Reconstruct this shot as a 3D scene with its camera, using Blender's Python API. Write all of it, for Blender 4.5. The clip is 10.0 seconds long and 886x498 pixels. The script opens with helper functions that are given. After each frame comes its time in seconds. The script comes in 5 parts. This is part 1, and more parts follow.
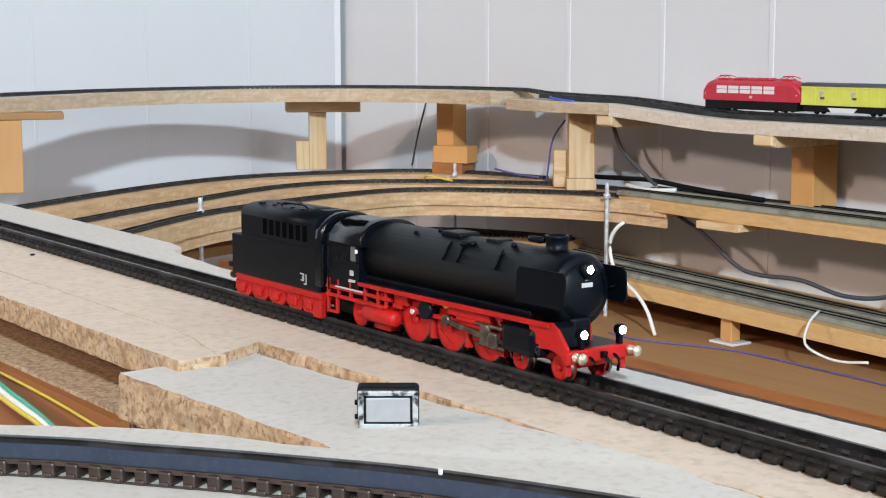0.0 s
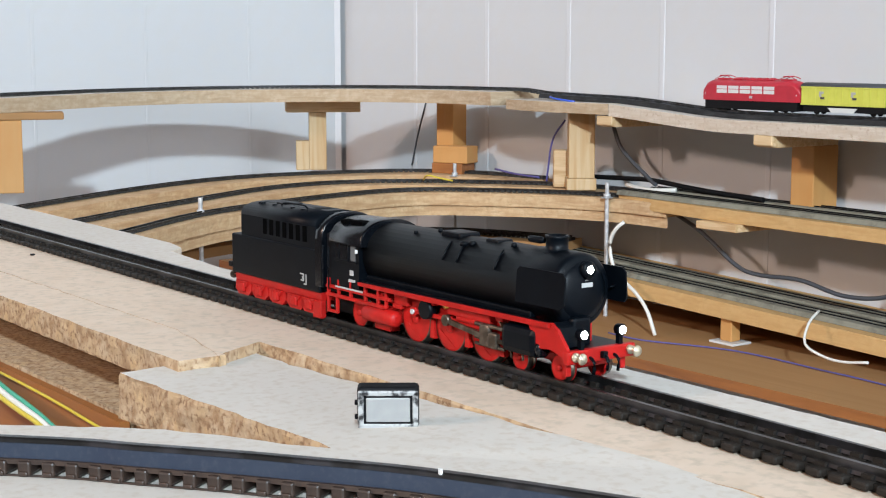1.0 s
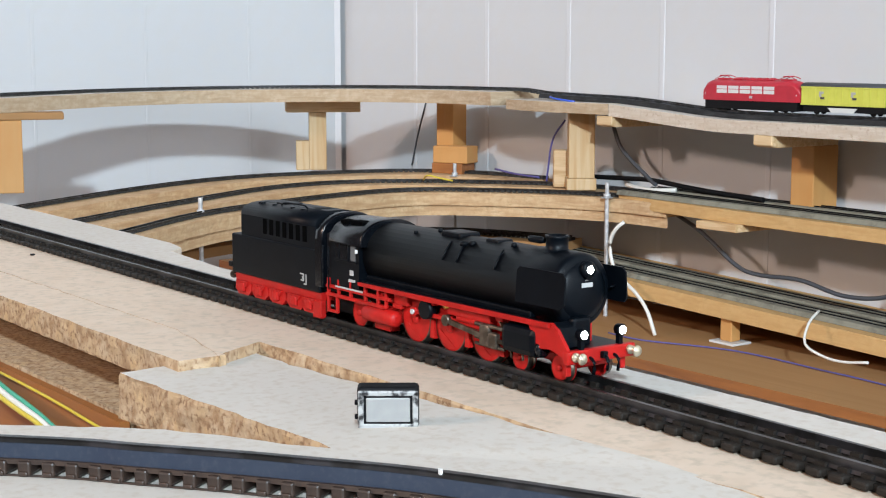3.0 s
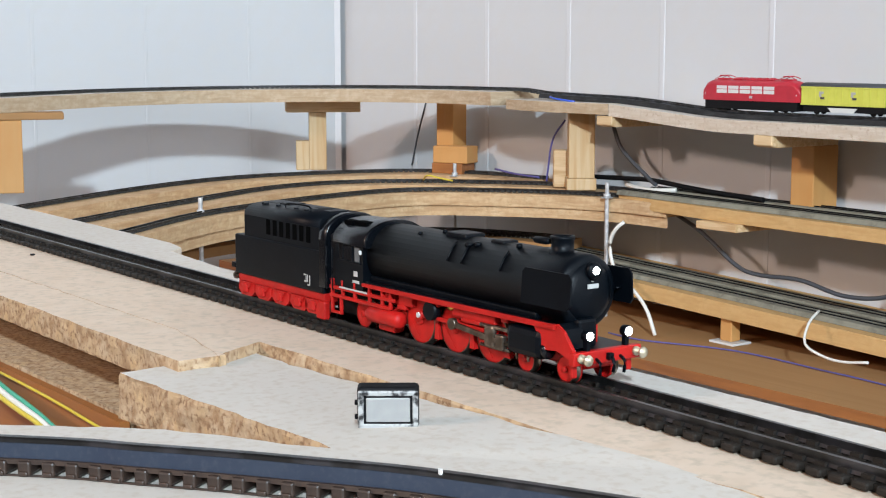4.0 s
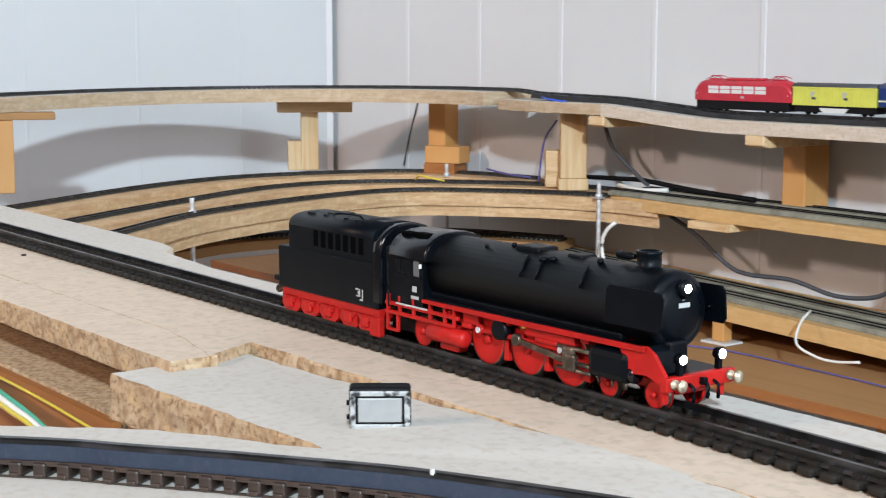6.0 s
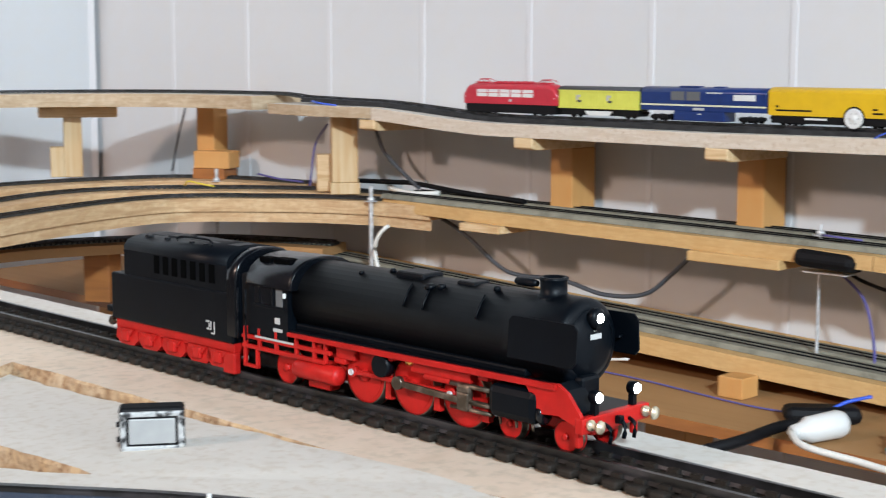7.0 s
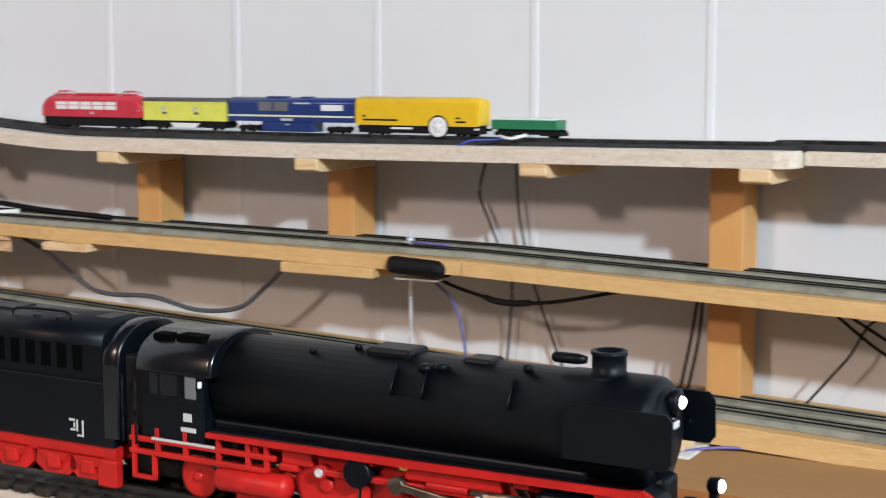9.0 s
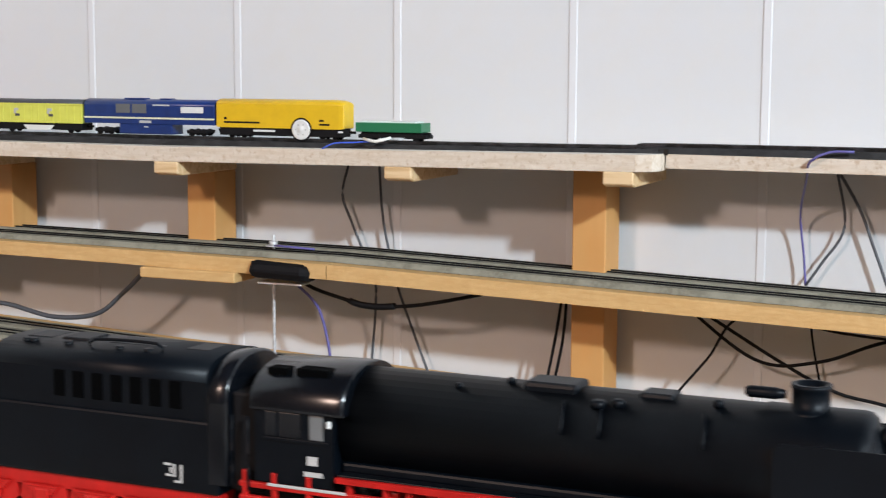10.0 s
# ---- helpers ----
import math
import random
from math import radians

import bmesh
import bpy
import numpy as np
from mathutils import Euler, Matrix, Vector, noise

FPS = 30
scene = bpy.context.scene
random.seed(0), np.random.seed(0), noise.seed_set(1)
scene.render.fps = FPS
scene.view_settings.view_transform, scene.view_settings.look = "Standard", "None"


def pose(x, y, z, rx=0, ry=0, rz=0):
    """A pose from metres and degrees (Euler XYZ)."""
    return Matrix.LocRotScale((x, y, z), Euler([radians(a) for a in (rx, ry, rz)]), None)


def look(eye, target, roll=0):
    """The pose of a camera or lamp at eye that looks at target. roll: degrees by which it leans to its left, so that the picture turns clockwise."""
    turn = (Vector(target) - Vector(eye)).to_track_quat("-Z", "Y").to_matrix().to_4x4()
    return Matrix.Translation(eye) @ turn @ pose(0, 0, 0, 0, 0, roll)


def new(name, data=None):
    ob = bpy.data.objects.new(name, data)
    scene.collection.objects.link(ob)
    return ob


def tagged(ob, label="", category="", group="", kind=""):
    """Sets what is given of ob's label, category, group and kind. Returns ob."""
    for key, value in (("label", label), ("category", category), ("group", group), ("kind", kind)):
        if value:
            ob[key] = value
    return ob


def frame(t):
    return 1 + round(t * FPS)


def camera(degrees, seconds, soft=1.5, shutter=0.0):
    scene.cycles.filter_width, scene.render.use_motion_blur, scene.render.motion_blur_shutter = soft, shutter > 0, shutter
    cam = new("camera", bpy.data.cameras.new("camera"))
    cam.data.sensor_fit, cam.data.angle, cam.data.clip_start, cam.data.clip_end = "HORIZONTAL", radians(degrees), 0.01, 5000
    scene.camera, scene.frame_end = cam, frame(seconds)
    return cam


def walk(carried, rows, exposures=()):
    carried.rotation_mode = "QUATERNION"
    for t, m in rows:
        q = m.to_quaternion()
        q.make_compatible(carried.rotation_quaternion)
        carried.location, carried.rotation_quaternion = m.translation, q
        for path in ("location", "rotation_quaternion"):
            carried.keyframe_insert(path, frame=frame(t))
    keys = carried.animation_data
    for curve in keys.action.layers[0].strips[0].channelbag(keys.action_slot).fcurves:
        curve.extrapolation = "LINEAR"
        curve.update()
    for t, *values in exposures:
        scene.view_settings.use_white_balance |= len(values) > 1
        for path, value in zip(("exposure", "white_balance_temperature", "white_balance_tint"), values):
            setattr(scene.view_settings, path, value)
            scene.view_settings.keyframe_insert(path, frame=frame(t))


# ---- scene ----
# camera on its pan head, hand-turned to follow the engine
cam = camera(32.770, 10.0, soft=1.15, shutter=0.55)
PATH = [
    (0.00, (0.5081, -1.0225, 0.2847), (-0.2891, -0.4333, 0.1527), 0.02),
    (5.20, (0.5081, -1.0225, 0.2847), (-0.2891, -0.4333, 0.1527), 0.02),
    (5.85, (0.5081, -1.0225, 0.2847), (-0.2882, -0.4322, 0.1528), 0.02),
    (6.30, (0.5077, -1.0220, 0.2849), (-0.2647, -0.4006, 0.1536), 0.09),
    (6.50, (0.5064, -1.0215, 0.2852), (-0.2386, -0.3673, 0.1552), 0.10),
    (7.00, (0.5011, -1.0176, 0.2852), (-0.1939, -0.3104, 0.1554), 0.08),
    (7.50, (0.4987, -1.0156, 0.2851), (-0.1570, -0.2716, 0.1571), 0.04),
    (8.00, (0.4923, -1.0130, 0.2856), (-0.0952, -0.2138, 0.1592), 0.05),
    (8.50, (0.4884, -1.0094, 0.2858), (-0.0419, -0.1709, 0.1613), -0.01),
    (9.00, (0.4869, -1.0057, 0.2854), (0.0090, -0.1361, 0.1621), -0.09),
    (9.50, (0.4810, -1.0023, 0.2852), (0.0588, -0.1042, 0.1639), 0.03),
    (10.00, (0.4736, -1.0070, 0.2860), (0.0862, -0.0937, 0.1640), 0.26),
]
walk(cam, [(t, look(e, g, r)) for t, e, g, r in PATH], [(0.0, 0.02, 6500, 9), (5.8, 0.02, 6500, 9), (7.5, 0.05, 6550, 9), (9.0, 0.04, 6600, 10), (10.0, 0.02, 6700, 11)])

# ---- light: a cool and a warm ceiling lamp, and a window in the east wall ----
world = bpy.data.worlds.new("world")
scene.world = world
world.use_nodes = True
world.node_tree.nodes["Background"].inputs[0].default_value = (0.75, 0.85, 1.0, 1)
world.node_tree.nodes["Background"].inputs[1].default_value = 0.3


def ceiling_lamp(place, power, size, tint):
    data = bpy.data.lights.new("ceiling_lamp_light", "POINT")
    data.energy, data.color, data.shadow_soft_size = power, tint, size
    new("ceiling_lamp_light", data).location = place


ceiling_lamp((3.08, -2.69, 1.94), 790, 0.10, (0.80, 0.98, 1.13))
ceiling_lamp((-0.85, -3.70, 1.72), 165, 0.16, (1.22, 0.93, 0.80))
WINDOW = (-1.50, -0.30, 0.50, 1.70)     # y0, y1, z0, z1 of the opening


def window_daylight(power, tint):
    data = bpy.data.lights.new("window_light", "AREA")
    data.shape, data.size, data.size_y = "RECTANGLE", WINDOW[3] - WINDOW[2], WINDOW[1] - WINDOW[0]
    data.energy, data.color = power, tint
    ob = new("window_light", data)
    ob.matrix_basis = pose(3.895, (WINDOW[0] + WINDOW[1]) / 2, (WINDOW[2] + WINDOW[3]) / 2, 0, 90, 0)


window_daylight(58, (0.88, 0.98, 1.10))

# ---- helpers for building ----
MM = 0.001


def box(bm, x0, x1, y0, y1, z0, z1, bevel=0.0):
    vs = [bm.verts.new(p) for p in ((x0, y0, z0), (x1, y0, z0), (x1, y1, z0), (x0, y1, z0),
                                    (x0, y0, z1), (x1, y0, z1), (x1, y1, z1), (x0, y1, z1))]
    fs = [bm.faces.new([vs[i] for i in q]) for q in ((3, 2, 1, 0), (4, 5, 6, 7), (0, 1, 5, 4), (1, 2, 6, 5), (2, 3, 7, 6), (3, 0, 4, 7))]
    if bevel:
        edges = list({e for f in fs for e in f.edges})
        bmesh.ops.bevel(bm, geom=edges, offset=bevel, segments=2, profile=0.5, affect="EDGES")
    return fs


def cyl(bm, p0, p1, r0, r1=None, seg=16):
    p0, p1 = Vector(p0), Vector(p1)
    r1 = r0 if r1 is None else r1
    ax = (p1 - p0).normalized()
    a = ax.orthogonal().normalized()
    b = ax.cross(a)
    rings = []
    for p, r in ((p0, r0), (p1, r1)):
        rings.append([bm.verts.new(p + (a * math.cos(2 * math.pi * i / seg) + b * math.sin(2 * math.pi * i / seg)) * r) for i in range(seg)])
    for i in range(seg):
        f = bm.faces.new((rings[0][i], rings[0][(i + 1) % seg], rings[1][(i + 1) % seg], rings[1][i]))
        f.smooth = True
    bm.faces.new(rings[0][::-1])
    bm.faces.new(rings[1])


def lathe(bm, axis, prof, seg=24, caps=True):
    """Turned shape: axis (origin, direction), profile of (along, radius)."""
    o, d = Vector(axis[0]), Vector(axis[1]).normalized()
    a = d.orthogonal().normalized()
    b = d.cross(a)
    last = None
    for s, r in prof:
        ring = [bm.verts.new(o + d * s + (a * math.cos(2 * math.pi * i / seg) + b * math.sin(2 * math.pi * i / seg)) * max(r, 1e-6)) for i in range(seg)]
        if last:
            for i in range(seg):
                bm.faces.new((last[i], last[(i + 1) % seg], ring[(i + 1) % seg], ring[i])).smooth = True
        elif caps:
            bm.faces.new(ring[::-1])
        last = ring
    if caps:
        bm.faces.new(last)


def prism(bm, outline, y0, y1, plane="xz"):
    """A flat outline pushed along the third axis."""
    def at(u, v, w):
        return (u, w, v) if plane == "xz" else (w, u, v) if plane == "yz" else (u, v, w)
    lo = [bm.verts.new(at(u, v, y0)) for u, v in outline]
    hi = [bm.verts.new(at(u, v, y1)) for u, v in outline]
    n = len(outline)
    fs = [bm.faces.new(lo), bm.faces.new(hi[::-1])]
    for i in range(n):
        fs.append(bm.faces.new((lo[i], hi[i], hi[(i + 1) % n], lo[(i + 1) % n])))
    bmesh.ops.recalc_face_normals(bm, faces=fs)
    return fs


def spline(points, step=0.01):
    """Smooth line through a few points."""
    ps = [Vector(p) for p in points]
    ps = [ps[0] * 2 - ps[1]] + ps + [ps[-1] * 2 - ps[-2]]
    out = []
    for i in range(1, len(ps) - 2):
        a, b, c, d = ps[i - 1:i + 3]
        n = max(2, int((c - b).length / step))
        for k in range(n):
            t = k / n
            out.append(0.5 * (2 * b + (c - a) * t + (2 * a - 5 * b + 4 * c - d) * t * t + (3 * b - a - 3 * c + d) * t ** 3))
    out.append(ps[-2])
    return out


def sweep(bm, pts, prof, flat=True):
    """A closed profile (across, up) carried along a line."""
    last = None
    n = len(pts)
    first = None
    for i, p in enumerate(pts):
        d = (pts[min(i + 1, n - 1)] - pts[max(i - 1, 0)]).normalized()
        side = Vector((d.y, -d.x, 0))
        if side.length < 1e-4:
            side = Vector((1, 0, 0))
        side.normalize()
        up = Vector((0, 0, 1)) if flat else side.cross(d).normalized()
        ring = [bm.verts.new(p + side * u + up * v) for u, v in prof]
        if last:
            for k in range(len(prof)):
                f = bm.faces.new((last[k], ring[k], ring[(k + 1) % len(prof)], last[(k + 1) % len(prof)]))
                f.smooth = not flat
        else:
            first = ring
        last = ring
    bm.faces.new(first[::-1])
    bm.faces.new(last)
    bmesh.ops.recalc_face_normals(bm, faces=bm.faces[:])


def tube(bm, points, r, step=0.006, seg=8):
    sweep(bm, spline(points, step), [(r * math.cos(2 * math.pi * k / seg), r * math.sin(2 * math.pi * k / seg)) for k in range(seg)], flat=False)


def finish(name, bm, mats, parent=None, label=""):
    me = bpy.data.meshes.new(name)
    bm.to_mesh(me)
    bm.free()
    for m in mats if isinstance(mats, (list, tuple)) else [mats]:
        me.materials.append(m)
    ob = new(name, me)
    if parent is not None:
        ob.parent = parent
    if label:
        ob["label"] = label
    return ob


def part(name, bm, material, parent, label=""):
    return finish(name, bm, material, parent, label)


def thing(name, label, category, at=(0, 0, 0), group="", kind=""):
    ob = new(name)
    ob.empty_display_size = 0.01
    ob.matrix_basis = pose(*at)
    return tagged(ob, label, category, group, kind)


# ---- materials ----
def material(name, colour, rough=0.5, metal=0.0, spots=(), bump=(), grain=None, coat=0.0, spec=0.5):
    """spots: (size in metres, colour, share, softness) laid over the base; bump: (size, strength); grain: (axis scale, size, colour)."""
    m = bpy.data.materials.new(name)
    m.use_nodes = True
    nt = m.node_tree
    bsdf = nt.nodes["Principled BSDF"]
    bsdf.inputs["Roughness"].default_value = rough
    bsdf.inputs["Metallic"].default_value = metal
    bsdf.inputs["Coat Weight"].default_value = coat
    bsdf.inputs["Specular IOR Level"].default_value = spec
    coord = nt.nodes.new("ShaderNodeTexCoord")
    last = nt.nodes.new("ShaderNodeRGB")
    last.outputs[0].default_value = (*colour, 1)
    out = last.outputs[0]
    for size, col, share, soft in spots:
        no = nt.nodes.new("ShaderNodeTexNoise")
        no.inputs["Scale"].default_value = 1 / size
        no.inputs["Detail"].default_value = 3
        nt.links.new(coord.outputs["Object"], no.inputs["Vector"])
        ramp = nt.nodes.new("ShaderNodeMapRange")
        ramp.inputs["From Min"].default_value = 0.62 - 0.3 * share - soft
        ramp.inputs["From Max"].default_value = 0.62 - 0.3 * share + soft
        nt.links.new(no.outputs[0], ramp.inputs["Value"])
        mix = nt.nodes.new("ShaderNodeMix")
        mix.data_type = "RGBA"
        mix.inputs[7].default_value = (*col, 1)
        nt.links.new(ramp.outputs[0], mix.inputs[0])
        nt.links.new(out, mix.inputs[6])
        out = mix.outputs[2]
    if grain:
        stretch, size, col = grain
        mp = nt.nodes.new("ShaderNodeMapping")
        mp.inputs["Scale"].default_value = stretch
        nt.links.new(coord.outputs["Object"], mp.inputs["Vector"])
        no = nt.nodes.new("ShaderNodeTexNoise")
        no.inputs["Scale"].default_value = 1 / size
        no.inputs["Detail"].default_value = 4
        no.inputs["Distortion"].default_value = 0.6
        nt.links.new(mp.outputs[0], no.inputs["Vector"])
        ramp = nt.nodes.new("ShaderNodeMapRange")
        ramp.inputs["From Min"].default_value = 0.42
        ramp.inputs["From Max"].default_value = 0.68
        nt.links.new(no.outputs[0], ramp.inputs["Value"])
        mix = nt.nodes.new("ShaderNodeMix")
        mix.data_type = "RGBA"
        mix.inputs[7].default_value = (*col, 1)
        nt.links.new(ramp.outputs[0], mix.inputs[0])
        nt.links.new(out, mix.inputs[6])
        out = mix.outputs[2]
    nt.links.new(out, bsdf.inputs["Base Color"])
    if bump:
        no = nt.nodes.new("ShaderNodeTexNoise")
        no.inputs["Scale"].default_value = 1 / bump[0]
        no.inputs["Detail"].default_value = 4
        nt.links.new(coord.outputs["Object"], no.inputs["Vector"])
        b = nt.nodes.new("ShaderNodeBump")
        b.inputs["Strength"].default_value = bump[1]
        b.inputs["Distance"].default_value = bump[0] * 0.25
        nt.links.new(no.outputs[0], b.inputs["Height"])
        nt.links.new(b.outputs[0], bsdf.inputs["Normal"])
    return m


def glowing(name, colour, strength):
    m = material(name, colour, 0.3)
    b = m.node_tree.nodes["Principled BSDF"]
    b.inputs["Emission Color"].default_value = (*colour, 1)
    b.inputs["Emission Strength"].default_value = strength
    return m


WALL = material("white_wall_panel", (0.60, 0.60, 0.605), 0.6, spots=[(0.25, (0.575, 0.58, 0.59), 0.5, 0.2), (0.02, (0.59, 0.585, 0.58), 0.3, 0.15)], bump=(0.004, 0.05))
TRIM = material("white_joint_strip", (0.62, 0.62, 0.63), 0.5)
# dark brown for unseen surfaces, picked to keep bounce and reflections low
UNSEEN_DARK = material("unseen_dark_brown", (0.050, 0.024, 0.012), 0.8, spots=[(0.4, (0.042, 0.020, 0.010), 0.5, 0.2)], bump=(0.01, 0.1))
FLOORING = material("brown_floor", (0.06, 0.032, 0.018), 0.6, spots=[(0.2, (0.05, 0.026, 0.014), 0.5, 0.2)])
CHIP = material("chipboard_face", (0.565, 0.525, 0.47), 0.8, spots=[(0.05, (0.545, 0.495, 0.435), 0.5, 0.2), (0.006, (0.585, 0.55, 0.50), 0.6, 0.3), (0.0025, (0.52, 0.465, 0.40), 0.10, 0.1)], bump=(0.002, 0.12))
CHIP_EDGE = material("chipboard_edge", (0.51, 0.34, 0.18), 0.9, spots=[(0.006, (0.50, 0.37, 0.24), 0.6, 0.15), (0.003, (0.36, 0.225, 0.12), 0.35, 0.1), (0.0015, (0.27, 0.16, 0.085), 0.10, 0.05)], bump=(0.002, 0.9))
CHIP_PALE = material("chipboard_edge_pale", (0.60, 0.51, 0.41), 0.85, spots=[(0.03, (0.565, 0.465, 0.36), 0.5, 0.25), (0.005, (0.64, 0.56, 0.47), 0.6, 0.3), (0.004, (0.48, 0.37, 0.27), 0.0, 0.08)], grain=((0.10, 1, 1), 0.003, (0.55, 0.45, 0.345)), bump=(0.0025, 0.4))
CHIP_TAN = material("chipboard_edge_tan", (0.58, 0.40, 0.225), 0.85, spots=[(0.03, (0.62, 0.45, 0.27), 0.5, 0.25), (0.008, (0.50, 0.32, 0.165), 0.35, 0.25), (0.004, (0.49, 0.32, 0.165), 0.05, 0.10)], grain=((0.12, 0.12, 1), 0.004, (0.44, 0.27, 0.135)), bump=(0.003, 0.8))
CHIP_MID = material("chipboard_edge_fawn", (0.53, 0.415, 0.285), 0.85, spots=[(0.03, (0.57, 0.46, 0.33), 0.5, 0.25), (0.008, (0.45, 0.33, 0.21), 0.35, 0.25), (0.004, (0.46, 0.34, 0.22), 0.05, 0.10)], grain=((0.12, 0.12, 1), 0.004, (0.42, 0.305, 0.19)), bump=(0.003, 0.8))
CHIP_BUFF = material("chipboard_face_buff", (0.64, 0.51, 0.395), 0.8, spots=[(0.05, (0.62, 0.485, 0.36), 0.5, 0.2), (0.010, (0.52, 0.40, 0.29), 0.10, 0.10), (0.008, (0.66, 0.54, 0.43), 0.6, 0.3), (0.003, (0.53, 0.435, 0.335), 0.10, 0.1)], bump=(0.002, 0.12))
CHIP_WARM = material("chipboard_edge_honey", (0.59, 0.365, 0.15), 0.75, spots=[(0.03, (0.63, 0.41, 0.185), 0.5, 0.25), (0.006, (0.55, 0.335, 0.13), 0.5, 0.3)], grain=((0.15, 1, 1), 0.003, (0.53, 0.315, 0.12)), bump=(0.002, 0.4))
PINE = material("pine_batten", (0.56, 0.40, 0.22), 0.6, spots=[(0.05, (0.60, 0.44, 0.25), 0.5, 0.15)], grain=((1, 1, 0.06), 0.006, (0.52, 0.32, 0.14)), bump=(0.002, 0.1))
PINE_DARK = material("pine_batten_amber", (0.54, 0.25, 0.07), 0.6, spots=[(0.05, (0.58, 0.30, 0.10), 0.5, 0.15)], grain=((1, 1, 0.06), 0.009, (0.55, 0.28, 0.09)), bump=(0.002, 0.1))
PINE_FLAT = material("pine_block", (0.68, 0.49, 0.28), 0.6, grain=((0.08, 1, 1), 0.004, (0.54, 0.34, 0.16)), bump=(0.002, 0.15))
BASE_WOOD = material("base_plank", (0.38, 0.21, 0.088), 0.7, spots=[(0.2, (0.34, 0.185, 0.076), 0.5, 0.2)], grain=((0.05, 1, 1), 0.01, (0.34, 0.18, 0.072)), bump=(0.003, 0.1), spec=0.25)
BROWN_PLY = material("brown_plywood", (0.34, 0.125, 0.032), 0.5, grain=((0.1, 1, 1), 0.01, (0.25, 0.09, 0.025)))
RAIL = material("dark_rail", (0.10, 0.10, 0.11), 0.35, 0.9, spots=[(0.01, (0.05, 0.05, 0.05), 0.5, 0.1)])
RAIL_BRIGHT = material("nickel_rail", (0.45, 0.45, 0.44), 0.3, 1.0, spots=[(0.006, (0.2, 0.19, 0.18), 0.5, 0.1)])
SLEEPER = material("black_brown_sleeper", (0.011, 0.009, 0.0075), 0.6, spots=[(0.003, (0.019, 0.015, 0.012), 0.4, 0.1)], bump=(0.001, 0.2), spec=0.2)
SLEEPER_BROWN = material("brown_sleeper", (0.026, 0.016, 0.012), 0.45, spots=[(0.004, (0.040, 0.024, 0.017), 0.4, 0.1)], bump=(0.001, 0.2))
BED_NAVY = material("blue_black_trackbed", (0.013, 0.019, 0.034), 0.42, spots=[(0.004, (0.022, 0.030, 0.050), 0.4, 0.1), (0.0015, (0.05, 0.06, 0.085), 0.06, 0.05)], bump=(0.002, 0.2))
BED_BLACK = material("black_trackbed", (0.007, 0.007, 0.0075), 0.8, spots=[(0.01, (0.019, 0.019, 0.020), 0.4, 0.1)], bump=(0.002, 0.2))
BED_GREY = material("olive_grey_trackbed", (0.20, 0.19, 0.145), 0.85, spots=[(0.003, (0.15, 0.14, 0.105), 0.5, 0.1), (0.02, (0.23, 0.22, 0.17), 0.4, 0.1)], bump=(0.002, 0.5))
TRACK_GREY = material("grey_black_curve_track", (0.034, 0.034, 0.031), 0.7, spots=[(0.003, (0.05, 0.049, 0.044), 0.4, 0.1)], bump=(0.002, 0.3))
BLACK = material("black_loco_plastic", (0.0010, 0.0020, 0.0036), 0.42, spots=[(0.006, (0.0016, 0.0030, 0.0050), 0.5, 0.15)], bump=(0.0008, 0.08), spec=0.135)
RAIL_FLANK = material("blue_black_rail_flank", (0.017, 0.026, 0.046), 0.45, spots=[(0.010, (0.022, 0.032, 0.052), 0.4, 0.2), (0.0012, (0.032, 0.040, 0.058), 0.03, 0.1)], bump=(0.002, 0.06))
SLOT_BLACK = material("matt_black_slot", (0.0008, 0.0009, 0.001), 0.9, spec=0.03)
BLACK_GLOSS = material("black_gloss", (0.002, 0.0028, 0.0042), 0.22, spots=[(0.006, (0.003, 0.004, 0.006), 0.5, 0.15)], spec=0.4)
RED = material("red_loco_plastic", (0.44, 0.010, 0.008), 0.45, spots=[(0.004, (0.34, 0.008, 0.006), 0.4, 0.15)], bump=(0.0008, 0.1), spec=0.25)
STEEL = material("dull_steel", (0.22, 0.18, 0.145), 0.42, 0.9, spots=[(0.003, (0.10, 0.08, 0.06), 0.5, 0.1)])
BUFFER_METAL = material("pale_brassy_metal", (0.66, 0.57, 0.42), 0.28, 0.6, spots=[(0.002, (0.48, 0.40, 0.28), 0.4, 0.1)])
ZINC = material("zinc_rod", (0.66, 0.67, 0.68), 0.40, 0.35, spots=[(0.004, (0.50, 0.50, 0.50), 0.5, 0.1)])
WHITE = material("white_plastic", (0.64, 0.64, 0.62), 0.35)
PRINT = material("white_print", (0.42, 0.42, 0.41), 0.6)
GREY_GLASS = material("grey_pane", (0.12, 0.123, 0.125), 0.15)
LAMP_GLOW = glowing("lit_lamp", (1.0, 0.97, 0.9), 14)
CRIMSON = material("crimson_body", (0.48, 0.020, 0.038), 0.35, spots=[(0.01, (0.42, 0.016, 0.032), 0.4, 0.15)])
LEMON = material("lemon_body", (0.61, 0.61, 0.10), 0.4, spots=[(0.01, (0.55, 0.55, 0.08), 0.4, 0.15)])
NAVY = material("navy_body", (0.007, 0.028, 0.135), 0.3, spots=[(0.01, (0.006, 0.023, 0.11), 0.4, 0.15)])
YELLOW = material("yellow_body", (0.66, 0.41, 0.008), 0.4, spots=[(0.01, (0.61, 0.375, 0.007), 0.4, 0.15)])
GREEN = material("green_body", (0.010, 0.14, 0.06), 0.35)
ROOF_GREY = material("dark_grey_roof", (0.05, 0.05, 0.055), 0.55)
DARK = material("black_rubber", (0.005, 0.005, 0.006), 0.6, bump=(0.002, 0.1), spec=0.15)
WIRE_BLUE = material("blue_wire", (0.03, 0.09, 0.55), 0.4)
